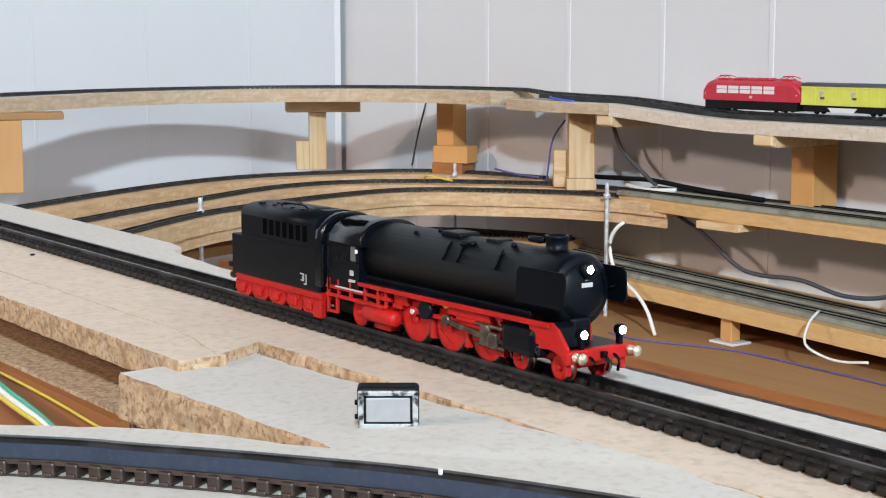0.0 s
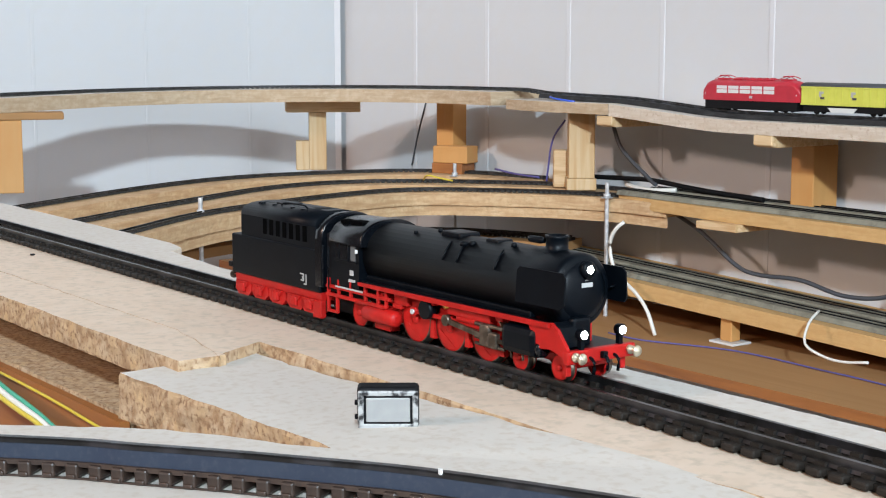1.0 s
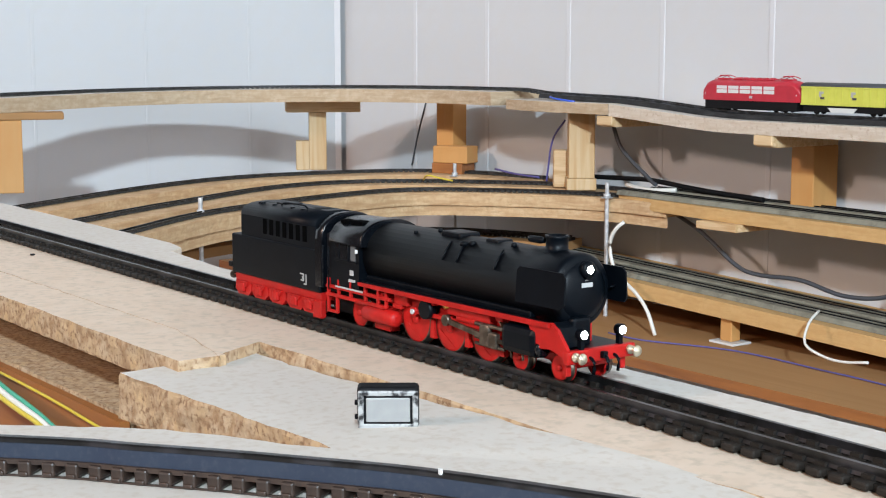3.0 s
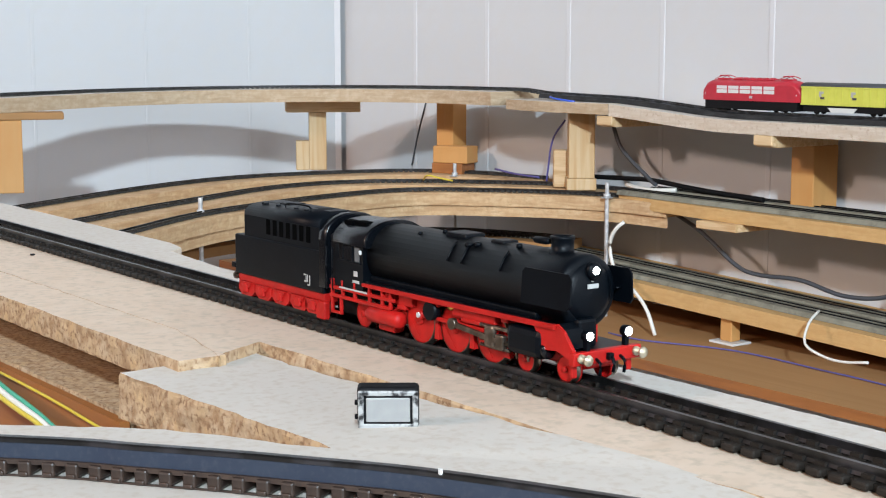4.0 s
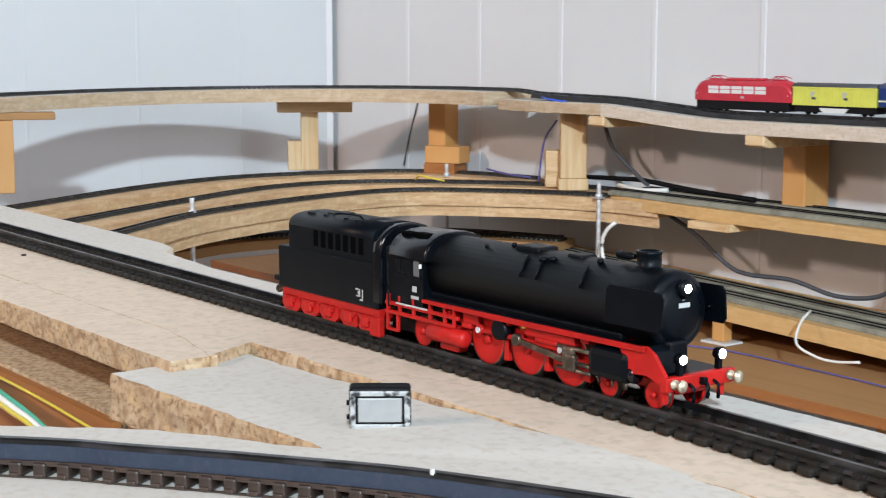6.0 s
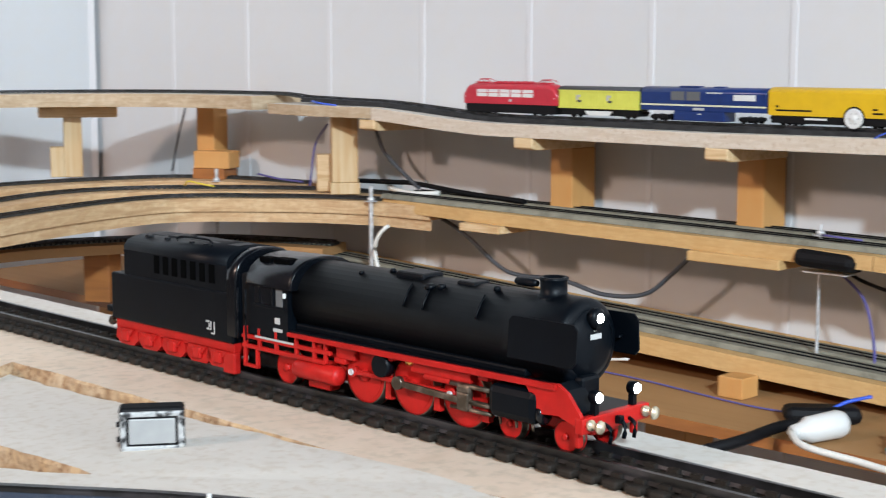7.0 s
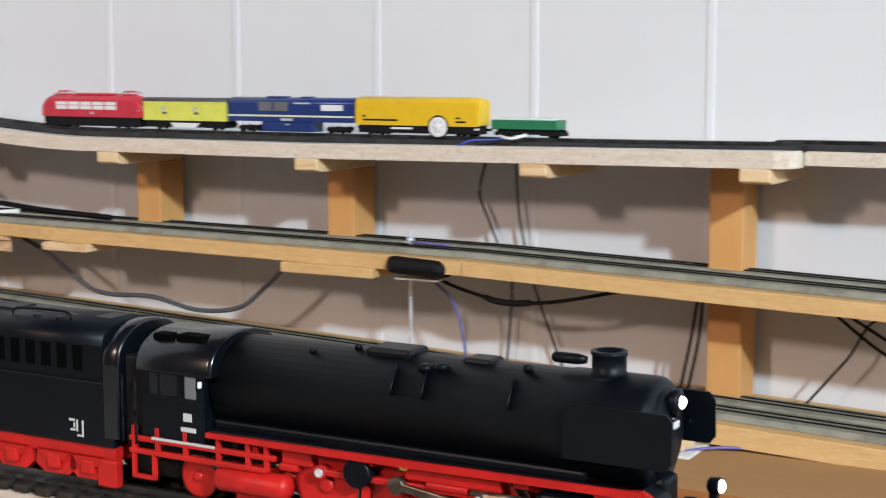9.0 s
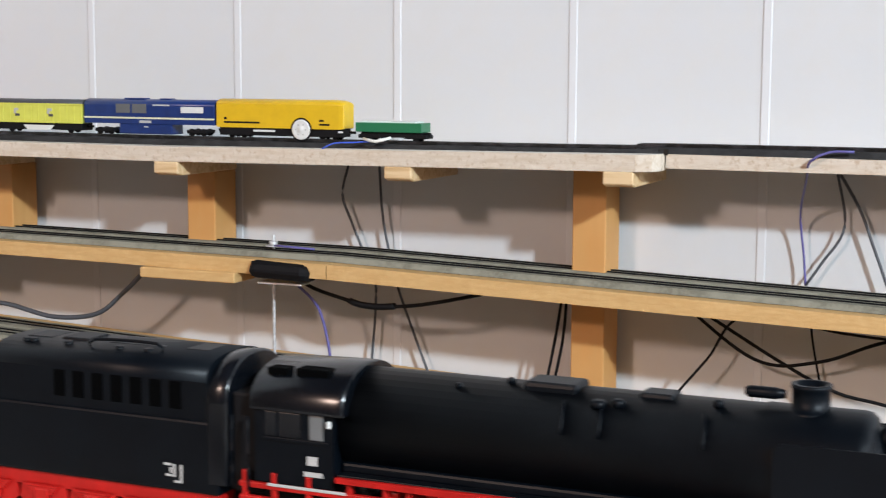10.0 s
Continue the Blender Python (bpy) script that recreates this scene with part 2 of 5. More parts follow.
WIRE_VIOLET = material("violet_wire", (0.10, 0.09, 0.28), 0.4)
WIRE_GREY = material("grey_cable", (0.06, 0.065, 0.075), 0.5)
WIRE_WHITE = material("white_cable", (0.72, 0.71, 0.66), 0.45)
WIRE_YELLOW = material("yellow_wire", (0.62, 0.48, 0.04), 0.4)
WIRE_GREEN = material("green_wire", (0.05, 0.35, 0.22), 0.4)
CREAM = material("cream_stripe", (0.62, 0.60, 0.42), 0.5)

# ---- room ----
NORTH, WEST, EAST, SOUTH, FLOOR, CEIL = 0.0985, -1.25, 3.9, -4.4, -0.95, 2.05


def slab(name, label, x0, x1, y0, y1, z0, z1, mat):
    bm = bmesh.new()
    box(bm, x0, x1, y0, y1, z0, z1)
    return tagged(finish(name, bm, mat), label, "", "", "structure")


slab("floor", "plain grey-brown floor of the railway room", WEST - 0.1, EAST + 0.1, SOUTH - 0.1, NORTH + 0.1, FLOOR - 0.1, FLOOR, FLOORING)
# unseen ceiling and walls, added dark so little light bounces back
slab("ceiling", "unseen dark brown ceiling added to limit bounced light", WEST - 0.1, EAST + 0.1, SOUTH - 0.1, NORTH + 0.1, CEIL, CEIL + 0.1, UNSEEN_DARK)
slab("wall_south", "unseen dark brown wall added to limit bounced light", WEST, EAST, SOUTH - 0.1, SOUTH, FLOOR, CEIL, UNSEEN_DARK)
bm = bmesh.new()
for y0, y1, z0, z1 in ((SOUTH, WINDOW[0], FLOOR, CEIL), (WINDOW[1], NORTH, FLOOR, CEIL), (WINDOW[0], WINDOW[1], FLOOR, WINDOW[2]), (WINDOW[0], WINDOW[1], WINDOW[3], CEIL)):
    box(bm, EAST, EAST + 0.1, y0, y1, z0, z1)
tagged(finish("wall_east", bm, UNSEEN_DARK), "unseen dark brown wall with a window, added to limit bounced light", "", "", "structure")
window = tagged(new("window_1"), "white framed window in the unseen dark brown wall", "", "", "structure")
bm = bmesh.new()
for y0, y1, z0, z1 in ((WINDOW[0], WINDOW[0] + 0.04, WINDOW[2], WINDOW[3]), (WINDOW[1] - 0.04, WINDOW[1], WINDOW[2], WINDOW[3]), (WINDOW[0] + 0.04, WINDOW[1] - 0.04, WINDOW[2], WINDOW[2] + 0.04), (WINDOW[0] + 0.04, WINDOW[1] - 0.04, WINDOW[3] - 0.04, WINDOW[3])):
    box(bm, EAST + 0.02, EAST + 0.07, y0, y1, z0, z1, 0.003)
part("window_frame", bm, WHITE, window)
wall_north = slab("wall_north", "white wall clad in upright panels with slim cover strips", WEST - 0.1, EAST + 0.1, NORTH + 0.008, NORTH + 0.1, FLOOR, CEIL, WALL)
wall_west = slab("wall_west", "white wall clad in upright panels with slim cover strips", WEST - 0.1, WEST - 0.008, -1.30, NORTH, FLOOR, CEIL, WALL)
# unseen dark stretch, added so the engine's black side mirrors something dark
slab("wall_west_unseen", "unseen dark wall end added to darken reflections in the engine", WEST - 0.1, WEST - 0.008, SOUTH, -1.30, FLOOR, CEIL, UNSEEN_DARK)


def panel(w, z0, z1):
    """One upright cladding panel with rounded long edges, its face at y = 0."""
    bm = bmesh.new()
    c = 0.0006
    prism(bm, [(0.0001, 0.008), (0.0001, c), (c, 0.0), (w - c, 0.0), (w - 0.0001, c), (w - 0.0001, 0.008)], z0, z1, "xy")
    me = bpy.data.meshes.new("panel")
    bm.to_mesh(me)
    bm.free()
    me.materials.append(WALL)
    return me


PANEL_W = 0.1474
panel_mesh = panel(PANEL_W, -0.30, CEIL - 0.001)
for k in range(-6, 12):
    ob = new("panel", panel_mesh)
    ob.parent = wall_north
    ob.matrix_basis = pose(-0.3305 + PANEL_W * k, NORTH, 0)
for k in range(0, 8):
    ob = new("panel", panel_mesh)
    ob.parent = wall_west
    ob.matrix_basis = pose(WEST, -0.04 - PANEL_W * (k + 1), 0, 0, 0, 90)
ob = new("panel", panel(0.138, -0.30, CEIL - 0.001))
ob.parent = wall_west
ob.matrix_basis = pose(WEST, -0.04, 0, 0, 0, 90)
bm = bmesh.new()
prism(bm, [(-0.0034, -0.0001), (-0.0032, -0.0005), (-0.0026, -0.0008), (0.0026, -0.0008), (0.0032, -0.0005), (0.0034, -0.0001)], -0.30, CEIL - 0.001, "xy")
strip_mesh = bpy.data.meshes.new("cover_strip")
bm.to_mesh(strip_mesh)
bm.free()
strip_mesh.materials.append(TRIM)
for k in range(-5, 12):
    ob = new("cover_strip", strip_mesh)
    ob.parent = wall_north
    ob.matrix_basis = pose(-0.3305 + PANEL_W * k, NORTH, 0)
bm = bmesh.new()
prism(bm, [(-0.0020, -0.0001), (-0.0014, -0.0004), (0.0014, -0.0004), (0.0020, -0.0001)], -0.30, CEIL - 0.001, "xy")
slim_mesh = bpy.data.meshes.new("cover_strip")
bm.to_mesh(slim_mesh)
bm.free()
slim_mesh.materials.append(WALL)
for k in range(0, 9):
    ob = new("cover_strip", slim_mesh)
    ob.parent = wall_west
    ob.matrix_basis = pose(WEST, -0.04 - PANEL_W * k, 0, 0, 0, 90)
bm = bmesh.new()
prism(bm, [(WEST, NORTH), (WEST, NORTH - 0.006), (WEST + 0.001, NORTH - 0.005), (WEST + 0.005, NORTH - 0.001), (WEST + 0.006, NORTH)], -0.30, CEIL - 0.001, "xy")
tagged(finish("trim", bm, TRIM), "white corner trim between the panelled walls", "", "", "structure")

# ---- boards ----
def board(name, outline, z0, z1, face, edge, label, rough=0.0008, step=0.005, slope=None, seed=0, group=""):
    """A sawn board: outline in plan, rough edges. slope(x, y) lifts it."""
    ps = [Vector((*p, 0)) for p in outline]
    area = sum(ps[i].x * ps[(i + 1) % len(ps)].y - ps[(i + 1) % len(ps)].x * ps[i].y for i in range(len(ps)))
    if area < 0:
        ps.reverse()
    line = []
    for i, p in enumerate(ps):
        q = ps[(i + 1) % len(ps)]
        n = max(1, int((q - p).length / step))
        line += [p.lerp(q, k / n) for k in range(n)]
    bm = bmesh.new()
    rings = []
    n = len(line)
    for lvl, h in enumerate((0.0, 0.08, 0.35, 0.65, 0.92, 1.0)):
        ring = []
        for i, p in enumerate(line):
            d = (line[(i + 1) % n] - line[i - 1]).normalized()
            inward = Vector((-d.y, d.x, 0))
            z = z0 + (z1 - z0) * h
            w = noise.noise(Vector((p.x * 160, p.y * 160, z * 260 + seed))) * 0.6 + noise.noise(Vector((p.x * 420, p.y * 420, z * 500 + seed))) * 0.4
            cut = rough * (0.5 + w) + (rough * 0.9 * abs(noise.noise(Vector((p.x * 90, p.y * 90, seed + lvl)))) if lvl in (0, 5) else 0)
            v = p + inward * max(cut, 0)
            ring.append(bm.verts.new((v.x, v.y, z + (slope(p.x, p.y) if slope else 0))))
        rings.append(ring)
    for a, b in zip(rings, rings[1:]):
        for i in range(n):
            f = bm.faces.new((a[i], a[(i + 1) % n], b[(i + 1) % n], b[i]))
            f.material_index = 1
    for ring in (rings[0][::-1], rings[-1]):
        f = bm.faces.new(ring)
        f.normal_update()
    if slope:
        bmesh.ops.triangulate(bm, faces=[f for f in bm.faces if len(f.verts) > 4])
    return tagged(finish(name, bm, [face, edge]), label, "board", group)


def strip(pts, left, right):
    """Outline of a strip of given half widths along a line of points."""
    n = len(pts)
    lo, hi = [], []
    for i, p in enumerate(pts):
        d = (pts[min(i + 1, n - 1)] - pts[max(i - 1, 0)]).normalized()
        s = Vector((d.y, -d.x, 0))
        lo.append((p - s * left)[:2])
        hi.append((p + s * right)[:2])
    return lo + hi[::-1]


def arc(cx, cy, r, a0, a1, n=40):
    return [Vector((cx + r * math.cos(radians(a0 + (a1 - a0) * k / n)), cy + r * math.sin(radians(a0 + (a1 - a0) * k / n)), 0)) for k in range(n + 1)]


# upper level
UC = (-0.82, -0.25)
def rise(x):
    """The upper shelf climbs west of the parked train to meet the curve."""
    u = min(1.0, max(0.0, (-0.43 - x) / 0.21))
    return 0.0105 * u * u * (3 - 2 * u)


def upper_slope(x, y):
    return 0.004 * max(0.0, x + 0.2) / 0.4 + rise(x)



board("upper_shelf_board", [(-0.60, 0.0), (0.190, 0.0), (0.201, 0.004), (0.205, 0.012), (0.205, 0.092), (-0.60, 0.092)], 0.2085, 0.2203, CHIP, CHIP_PALE, "long pale chipboard shelf strip along the panelled wall", 0.0006, slope=upper_slope)
board("upper_shelf_extension", [(0.2055, 0.022), (1.5, 0.022), (1.5, 0.092), (0.2055, 0.092)], 0.2140, 0.2240, CHIP, CHIP_PALE, "thinner pale chipboard shelf strip continuing along the wall", 0.0005, seed=3)
curve_slope = lambda x, y: -0.0045 * min(1.0, max(0.0, (0.05 - y) / 0.6))
board("upper_curve_board", [tuple(p[:2]) for p in arc(*UC, 0.25, 82, 205)] + [(-0.920, -0.628), (-0.979, -0.655)] + [tuple(p[:2]) for p in arc(*UC, 0.315, 205, 82)], 0.2232, 0.2382, CHIP, CHIP_MID, "curved chipboard strip carrying the upper track round the corner", 0.0008, slope=curve_slope, seed=5)
board("upper_joint_board", [(-0.772, 0.008), (-0.70, -0.006), (-0.6004, 0.0), (-0.6004, 0.085), (-0.772, 0.085)], 0.2192, 0.2302, CHIP, CHIP_MID, "short chipboard joint piece between curve and shelf", 0.0009, seed=8)

# middle level: two straight lengths falling gently to the east, three curved strips in the corner
mid_slope_a = lambda x, y: -0.0085 * (x + 0.47)
mid_slope_b = lambda x, y: -0.0036 - 0.030 * (x + 0.05)
board("middle_shelf_board", [(-0.60, 0.0155), (-0.47, 0.004), (-0.05, 0.0), (-0.05, 0.082), (-0.62, 0.082)], 0.1265, 0.1380, CHIP_WARM, CHIP_WARM, "honey-coloured chipboard shelf strip with two tracks", 0.0006, slope=mid_slope_a, seed=11)
board("middle_shelf_extension", [(-0.0496, 0.0), (1.5, 0.0), (1.5, 0.082), (-0.0496, 0.082)], 0.1265, 0.1380, CHIP_WARM, CHIP_WARM, "honey-coloured chipboard shelf strip with two tracks", 0.0005, slope=mid_slope_b, seed=12)
MID1 = spline([(-0.83, -0.52, 0), (-0.955, -0.32, 0), (-1.005, -0.17, 0), (-0.975, 0.0, 0), (-0.90, 0.062, 0), (-0.79, 0.082, 0)], 0.02)
MID2 = spline([(-0.70, -0.52, 0), (-0.79, -0.38, 0), (-0.885, -0.20, 0), (-0.865, -0.07, 0), (-0.73, 0.048, 0), (-0.605, 0.064, 0)], 0.02)
MID3 = spline([(-0.60, -0.53, 0), (-0.715, -0.37, 0), (-0.785, -0.14, 0), (-0.71, -0.035, 0), (-0.615, 0.019, 0), (-0.53, 0.028, 0)], 0.02)
board("middle_curve_board", strip(MID1, 0.016, 0.035), 0.1223, 0.1376, CHIP_TAN, CHIP_TAN, "outer curved chipboard strip of the middle level", 0.0008, seed=21)
board("middle_curve_board", strip(MID2, 0.014, 0.030), 0.1223, 0.1366, CHIP_TAN, CHIP_TAN, "centre curved chipboard strip of the middle level", 0.0008, seed=22)
board("middle_curve_board", strip(MID3, 0.014, 0.016), 0.1223, 0.1356, CHIP_TAN, CHIP_TAN, "inner curved chipboard strip of the middle level", 0.0008, seed=23)

deck = strip(MID1, 0.014, 0.0)[:len(MID1)] + strip(MID3, 0.0, 0.013)[len(MID3):]
board("corner_deck", deck, 0.1115, 0.1221, CHIP_TAN, CHIP_TAN, "lower chipboard layer under the three curved tracks", 0.0006, seed=24)

# low level and base plank
low_slope = lambda x, y: -0.0110 - 0.036 * (x + 0.32)
board("low_shelf_board", [(-0.75, -0.012), (1.5, -0.012), (1.5, 0.096), (-0.75, 0.096)], 0.0472, 0.0620, CHIP_WARM, CHIP_WARM, "lowest honey-coloured chipboard strip with two tracks", 0.0005, slope=low_slope, seed=31)
board("base_plank", [(-1.2, -0.1170), (1.6, -0.1170), (1.6, 0.097), (-1.2, 0.097)], 0.0070, 0.016, BASE_WOOD, BROWN_PLY, "broad brown plank at the foot of the layout", 0.0003, step=0.02, seed=33)

# foreground boards
board("track_board", [(-1.1, -0.7700), (1.1, -0.7940), (1.1, -0.8125), (0.139, -0.8145), (0.150, -0.8335), (0.107, -0.8250), (-1.1, -0.8250)], 0.1940, 0.2020, CHIP_BUFF, CHIP_EDGE, "pinkish chipboard strip carrying the main track", 0.0012, seed=41)
board("far_strip", [(-1.1, -0.725), (-0.078, -0.735), (-0.060, -0.7385), (-0.052, -0.7470), (0.0, -0.7530), (0.2250, -0.7550), (0.2640, -0.7550), (1.1, -0.7550), (1.1, -0.7938), (-1.1, -0.7698)], 0.1940, 0.2020, CHIP, CHIP_PALE, "white-faced chipboard strip along the back of the main track", 0.0006, seed=45)
board("front_strip", [(-1.1, -0.8232), (0.107, -0.8232), (0.1490, -0.8300), (0.149, -0.8450), (-0.6, -0.8425), (-1.1, -0.842)], 0.1939, 0.20185, CHIP_BUFF, CHIP_EDGE, "narrow pale chipboard strip with torn edge", 0.0009, seed=42)
front_lift = lambda x, y: 0.0026 * min(1.0, max(0.0, (x - 0.16) / 0.13)) + (0.0009 * min(1.0, max(0.0, (x - 0.19) / 0.05)) * min(1.0, max(0.0, (0.33 - x) / 0.05)) if y > -0.825 else 0.0)
board("front_board", [(0.1395, -0.8585), (0.1385, -0.8150), (0.26, -0.8135), (0.32, -0.8105), (1.1, -0.8105), (1.1, -0.96), (0.10, -0.96), (0.172, -0.908), (0.205, -0.8755), (0.243, -0.8568)], 0.1865, 0.1990, CHIP, CHIP_EDGE, "pale chipboard piece in front of the main track", 0.0014, slope=front_lift, seed=43)
board("lower_chip_rail", [(-0.6, -0.8440), (0.22, -0.8450), (0.22, -0.795), (-0.6, -0.795)], 0.1680, 0.1800, CHIP_EDGE, CHIP_EDGE, "chipboard rail below the main track board", 0.0012, seed=47)
board("brown_panel", [(-0.5, -0.8490), (0.1195, -0.8490), (0.1195, -0.8456), (-0.5, -0.8456)], 0.080, 0.1798, BROWN_PLY, BROWN_PLY, "upright reddish brown plywood panel below the chipboard rail", 0.0003, step=0.02, seed=49)


# ---- tracks ----
def track(name, pts, label, bed, tie, rail, width=0.0175, pitch=0.0059, tie_len=0.0041, tie_h=0.0032, bed_h=0.0018, bed_w=0.0085, single=True, span=None, gauge=0.0098, rail_w=1.0, web=0.0):
    """pts: centre line on the board. Bed, two rails, and sleepers."""
    tr = tagged(new(name), label, "track")
    if bed is not None:
        bm = bmesh.new()
        sweep(bm, pts, [(-bed_w, 0.0002), (bed_w, 0.0002), (bed_w * 0.86, bed_h), (-bed_w * 0.86, bed_h)])
        part("trackbed", bm, bed, tr)
    if web:
        bm = bmesh.new()
        sweep(bm, pts, [(-web, 0.0001), (web, 0.0001), (web, tie_h * 0.8), (-web, tie_h * 0.8)])
        part("sleeper_web", bm, tie, tr)
    for s in (-1, 1):
        bm = bmesh.new()
        u, z = s * gauge / 2, tie_h
        sweep(bm, pts, [(u - 0.0009 * rail_w, z), (u + 0.0009 * rail_w, z), (u + 0.0004 * rail_w, z + 0.0007), (u + 0.00055 * rail_w, z + 0.0024), (u - 0.00055 * rail_w, z + 0.0024), (u - 0.0004 * rail_w, z + 0.0007)])
        part("rail", bm, rail, tr)
    bm = bmesh.new()
    box(bm, -tie_len / 2, tie_len / 2, -width / 2, width / 2, 0.0003, tie_h, 0.0006)
    for s in (-1, 1):
        box(bm, -tie_len * 0.32, tie_len * 0.32, s * gauge / 2 - 0.0016, s * gauge / 2 + 0.0016, tie_h - 0.0002, tie_h + 0.0009)
    me = bpy.data.meshes.new("sleeper")
    bm.to_mesh(me)
    bm.free()
    me.materials.append(tie)
    if single:
        gap = 0.0
        for a, b in zip(pts, pts[1:]):
            d = b - a
            yaw = math.degrees(math.atan2(d.y, d.x))
            s = gap
            while s < d.length:
                p = a + d * (s / d.length)
                if span is None or span[0] < p.x < span[1]:
                    ob = new("sleeper", me)
                    ob.parent = tr
                    ob.matrix_basis = pose(*p, 0, 0, yaw + random.uniform(-1, 1))
                s += pitch
            gap = s - d.length
    else:
        bm = bmesh.new()
        gap = 0.0
        for a, b in zip(pts, pts[1:]):
            d = b - a
            s = gap
            while s < d.length:
                p = a + d * (s / d.length)
                m = Matrix.Translation(p) @ Matrix.Rotation(math.atan2(d.y, d.x), 4, "Z")
                fs = box(bm, -tie_len / 2, tie_len / 2, -width / 2, width / 2, 0.0003, tie_h)
                bmesh.ops.transform(bm, matrix=m, verts=list({v for f in fs for v in f.verts}))
                s += pitch
            gap = s - d.length
        tagged(part("sleeper_row", bm, tie, tr), kind="stuff")
    return tr


def line3(points, step=0.05):
    return spline(points, step)


RAIL_Z = 0.2076


def main_y(x):
    return -0.7812 - 0.0115 * x


track("main_track", [Vector((x, main_y(x) - 0.0022, 0.202)) for x in (-1.1, -0.5, 0.0, 0.5, 1.1)], "black model railway track under the steam engine", None, SLEEPER, RAIL, span=(-0.35, 0.75), pitch=0.0056, tie_len=0.0038, tie_h=0.0021, width=0.0182, web=0.0070, gauge=0.0105)


def siding_track():
    """Curved siding: a tall near rail flush with the sleeper ends, a low far rail, sleepers tied by a foot strip and an end bar."""
    near = line3([(0.133, -1.0010, 0), (0.2196, -0.9195, 0), (0.2444, -0.9005, 0), (0.2693, -0.8833, 0), (0.3085, -0.8603, 0), (0.40, -0.818, 0)], 0.006)
    near = [Vector((p.x, p.y, 0.1990 + front_lift(p.x, p.y))) for p in near]
    tr = tagged(new("siding_track"), "curved siding track with blue-black rail on brown sleepers", "track")
    bm = bmesh.new()
    sweep(bm, near, [(0.0, 0.0034), (-0.0002, 0.0066), (-0.0022, 0.0066), (-0.0024, 0.0034)])
    rail = part("rail", bm, RAIL_FLANK, tr, "blue-black tall rail")
    bm = bmesh.new()
    sweep(bm, near, [(0.0001, 0.0066), (0.0, 0.0073), (-0.0004, 0.0076), (-0.0020, 0.0076), (-0.0024, 0.0066)])
    part("rail_head", bm, RAIL, rail, "dark worn rail head")
    bm = bmesh.new()
    sweep(bm, near, [(-0.0108, 0.0031), (-0.0108, 0.0043), (-0.0094, 0.0043), (-0.0094, 0.0031)])
    part("rail", bm, RAIL, tr)
    for name, prof in (("foot_strip", [(0.0010, 0.0025), (0.0008, 0.0034), (-0.0030, 0.0034), (-0.0030, 0.0025)]), ("end_bar", [(0.0015, 0.0001), (0.0014, 0.0004), (0.0008, 0.0004), (0.0008, 0.0001)])):
        bm = bmesh.new()
        sweep(bm, near, prof)
        part(name, bm, SLEEPER_BROWN, tr)
    bm = bmesh.new()
    box(bm, -0.0014, 0.0014, -0.0016, 0.0120, 0.0002, 0.0032, 0.0005)
    box(bm, -0.0010, 0.0010, -0.0021, -0.0012, 0.0002, 0.0012, 0.0003)
    me = bpy.data.meshes.new("sleeper")
    bm.to_mesh(me)
    bm.free()
    me.materials.append(SLEEPER_BROWN)
    gap, pitch = 0.0, 0.0052
    for a, b in zip(near, near[1:]):
        d = b - a
        run = gap
        while run < d.length:
            ob = new("sleeper", me)
            ob.parent = tr
            ob.matrix_basis = pose(*(a + d * (run / d.length)), 0, 0, math.degrees(math.atan2(d.y, d.x)) + random.uniform(-1, 1))
            run += pitch
        gap = run - d.length


siding_track()
UP = [(1.5, 0.040, 0.2242), (0.3, 0.034, 0.2242), (0.2, 0.030, 0.2226), (0.05, 0.0275, 0.2214), (-0.2, 0.0275, 0.2205)] + [(-0.40 - 0.05 * k, 0.0275, 0.2205 + rise(-0.40 - 0.05 * k)) for k in range(5)] + [(-0.66, 0.0280, 0.2310), (-0.73, 0.030, 0.2322)]
UP_CURVE = [(-0.73, 0.030, 0.2354), (-0.77, 0.0325, 0.2382)] + [(p.x, p.y, 0.2384 + curve_slope(p.x, p.y)) for p in arc(*UC, 0.282, 90, 205, 12)] + [(-0.9484, -0.6418, 0.2339)]
track("upper_curve_track", line3(UP_CURVE, 0.02), "black curved track on the upper strip", None, TRACK_GREY, RAIL, tie_h=0.0012, width=0.0160)
track("upper_track", line3(UP, 0.02), "black track on the upper shelf", BED_BLACK, SLEEPER, RAIL, bed_h=0.0046, tie_h=0.0046, bed_w=0.0106, single=False)
for y, nm in ((0.029, "front"), (0.066, "rear")):
    pts = [Vector((x, y, 0.1382 + (mid_slope_a(x, y) if x < -0.05 else mid_slope_b(x, y)))) for x in [-0.60 + 0.05 * k for k in range(43)]]
    track("middle_track", pts, "grey-bedded track on the middle shelf", BED_GREY, BED_GREY, DARK, bed_w=0.0165, bed_h=0.0044, single=False, tie_h=0.003, rail_w=1.5)
    pts = [Vector((x, y - 0.012, 0.0622 + low_slope(x, y))) for x in [-0.74 + 0.05 * k for k in range(45)]]
    track("low_track", pts, "olive-grey bedded track on the lowest shelf", BED_GREY, BED_GREY, DARK, bed_w=0.0165, bed_h=0.0044, single=False, tie_h=0.003, rail_w=1.4)
for line, z in ((MID1, 0.1378), (MID2, 0.1368), (MID3, 0.1358)):
    track("middle_curve_track", [Vector((p.x, p.y, z)) for p in line], "dark curved track in the corner of the middle level", None, TRACK_GREY, RAIL, tie_h=0.0014, width=0.0112, gauge=0.0080)


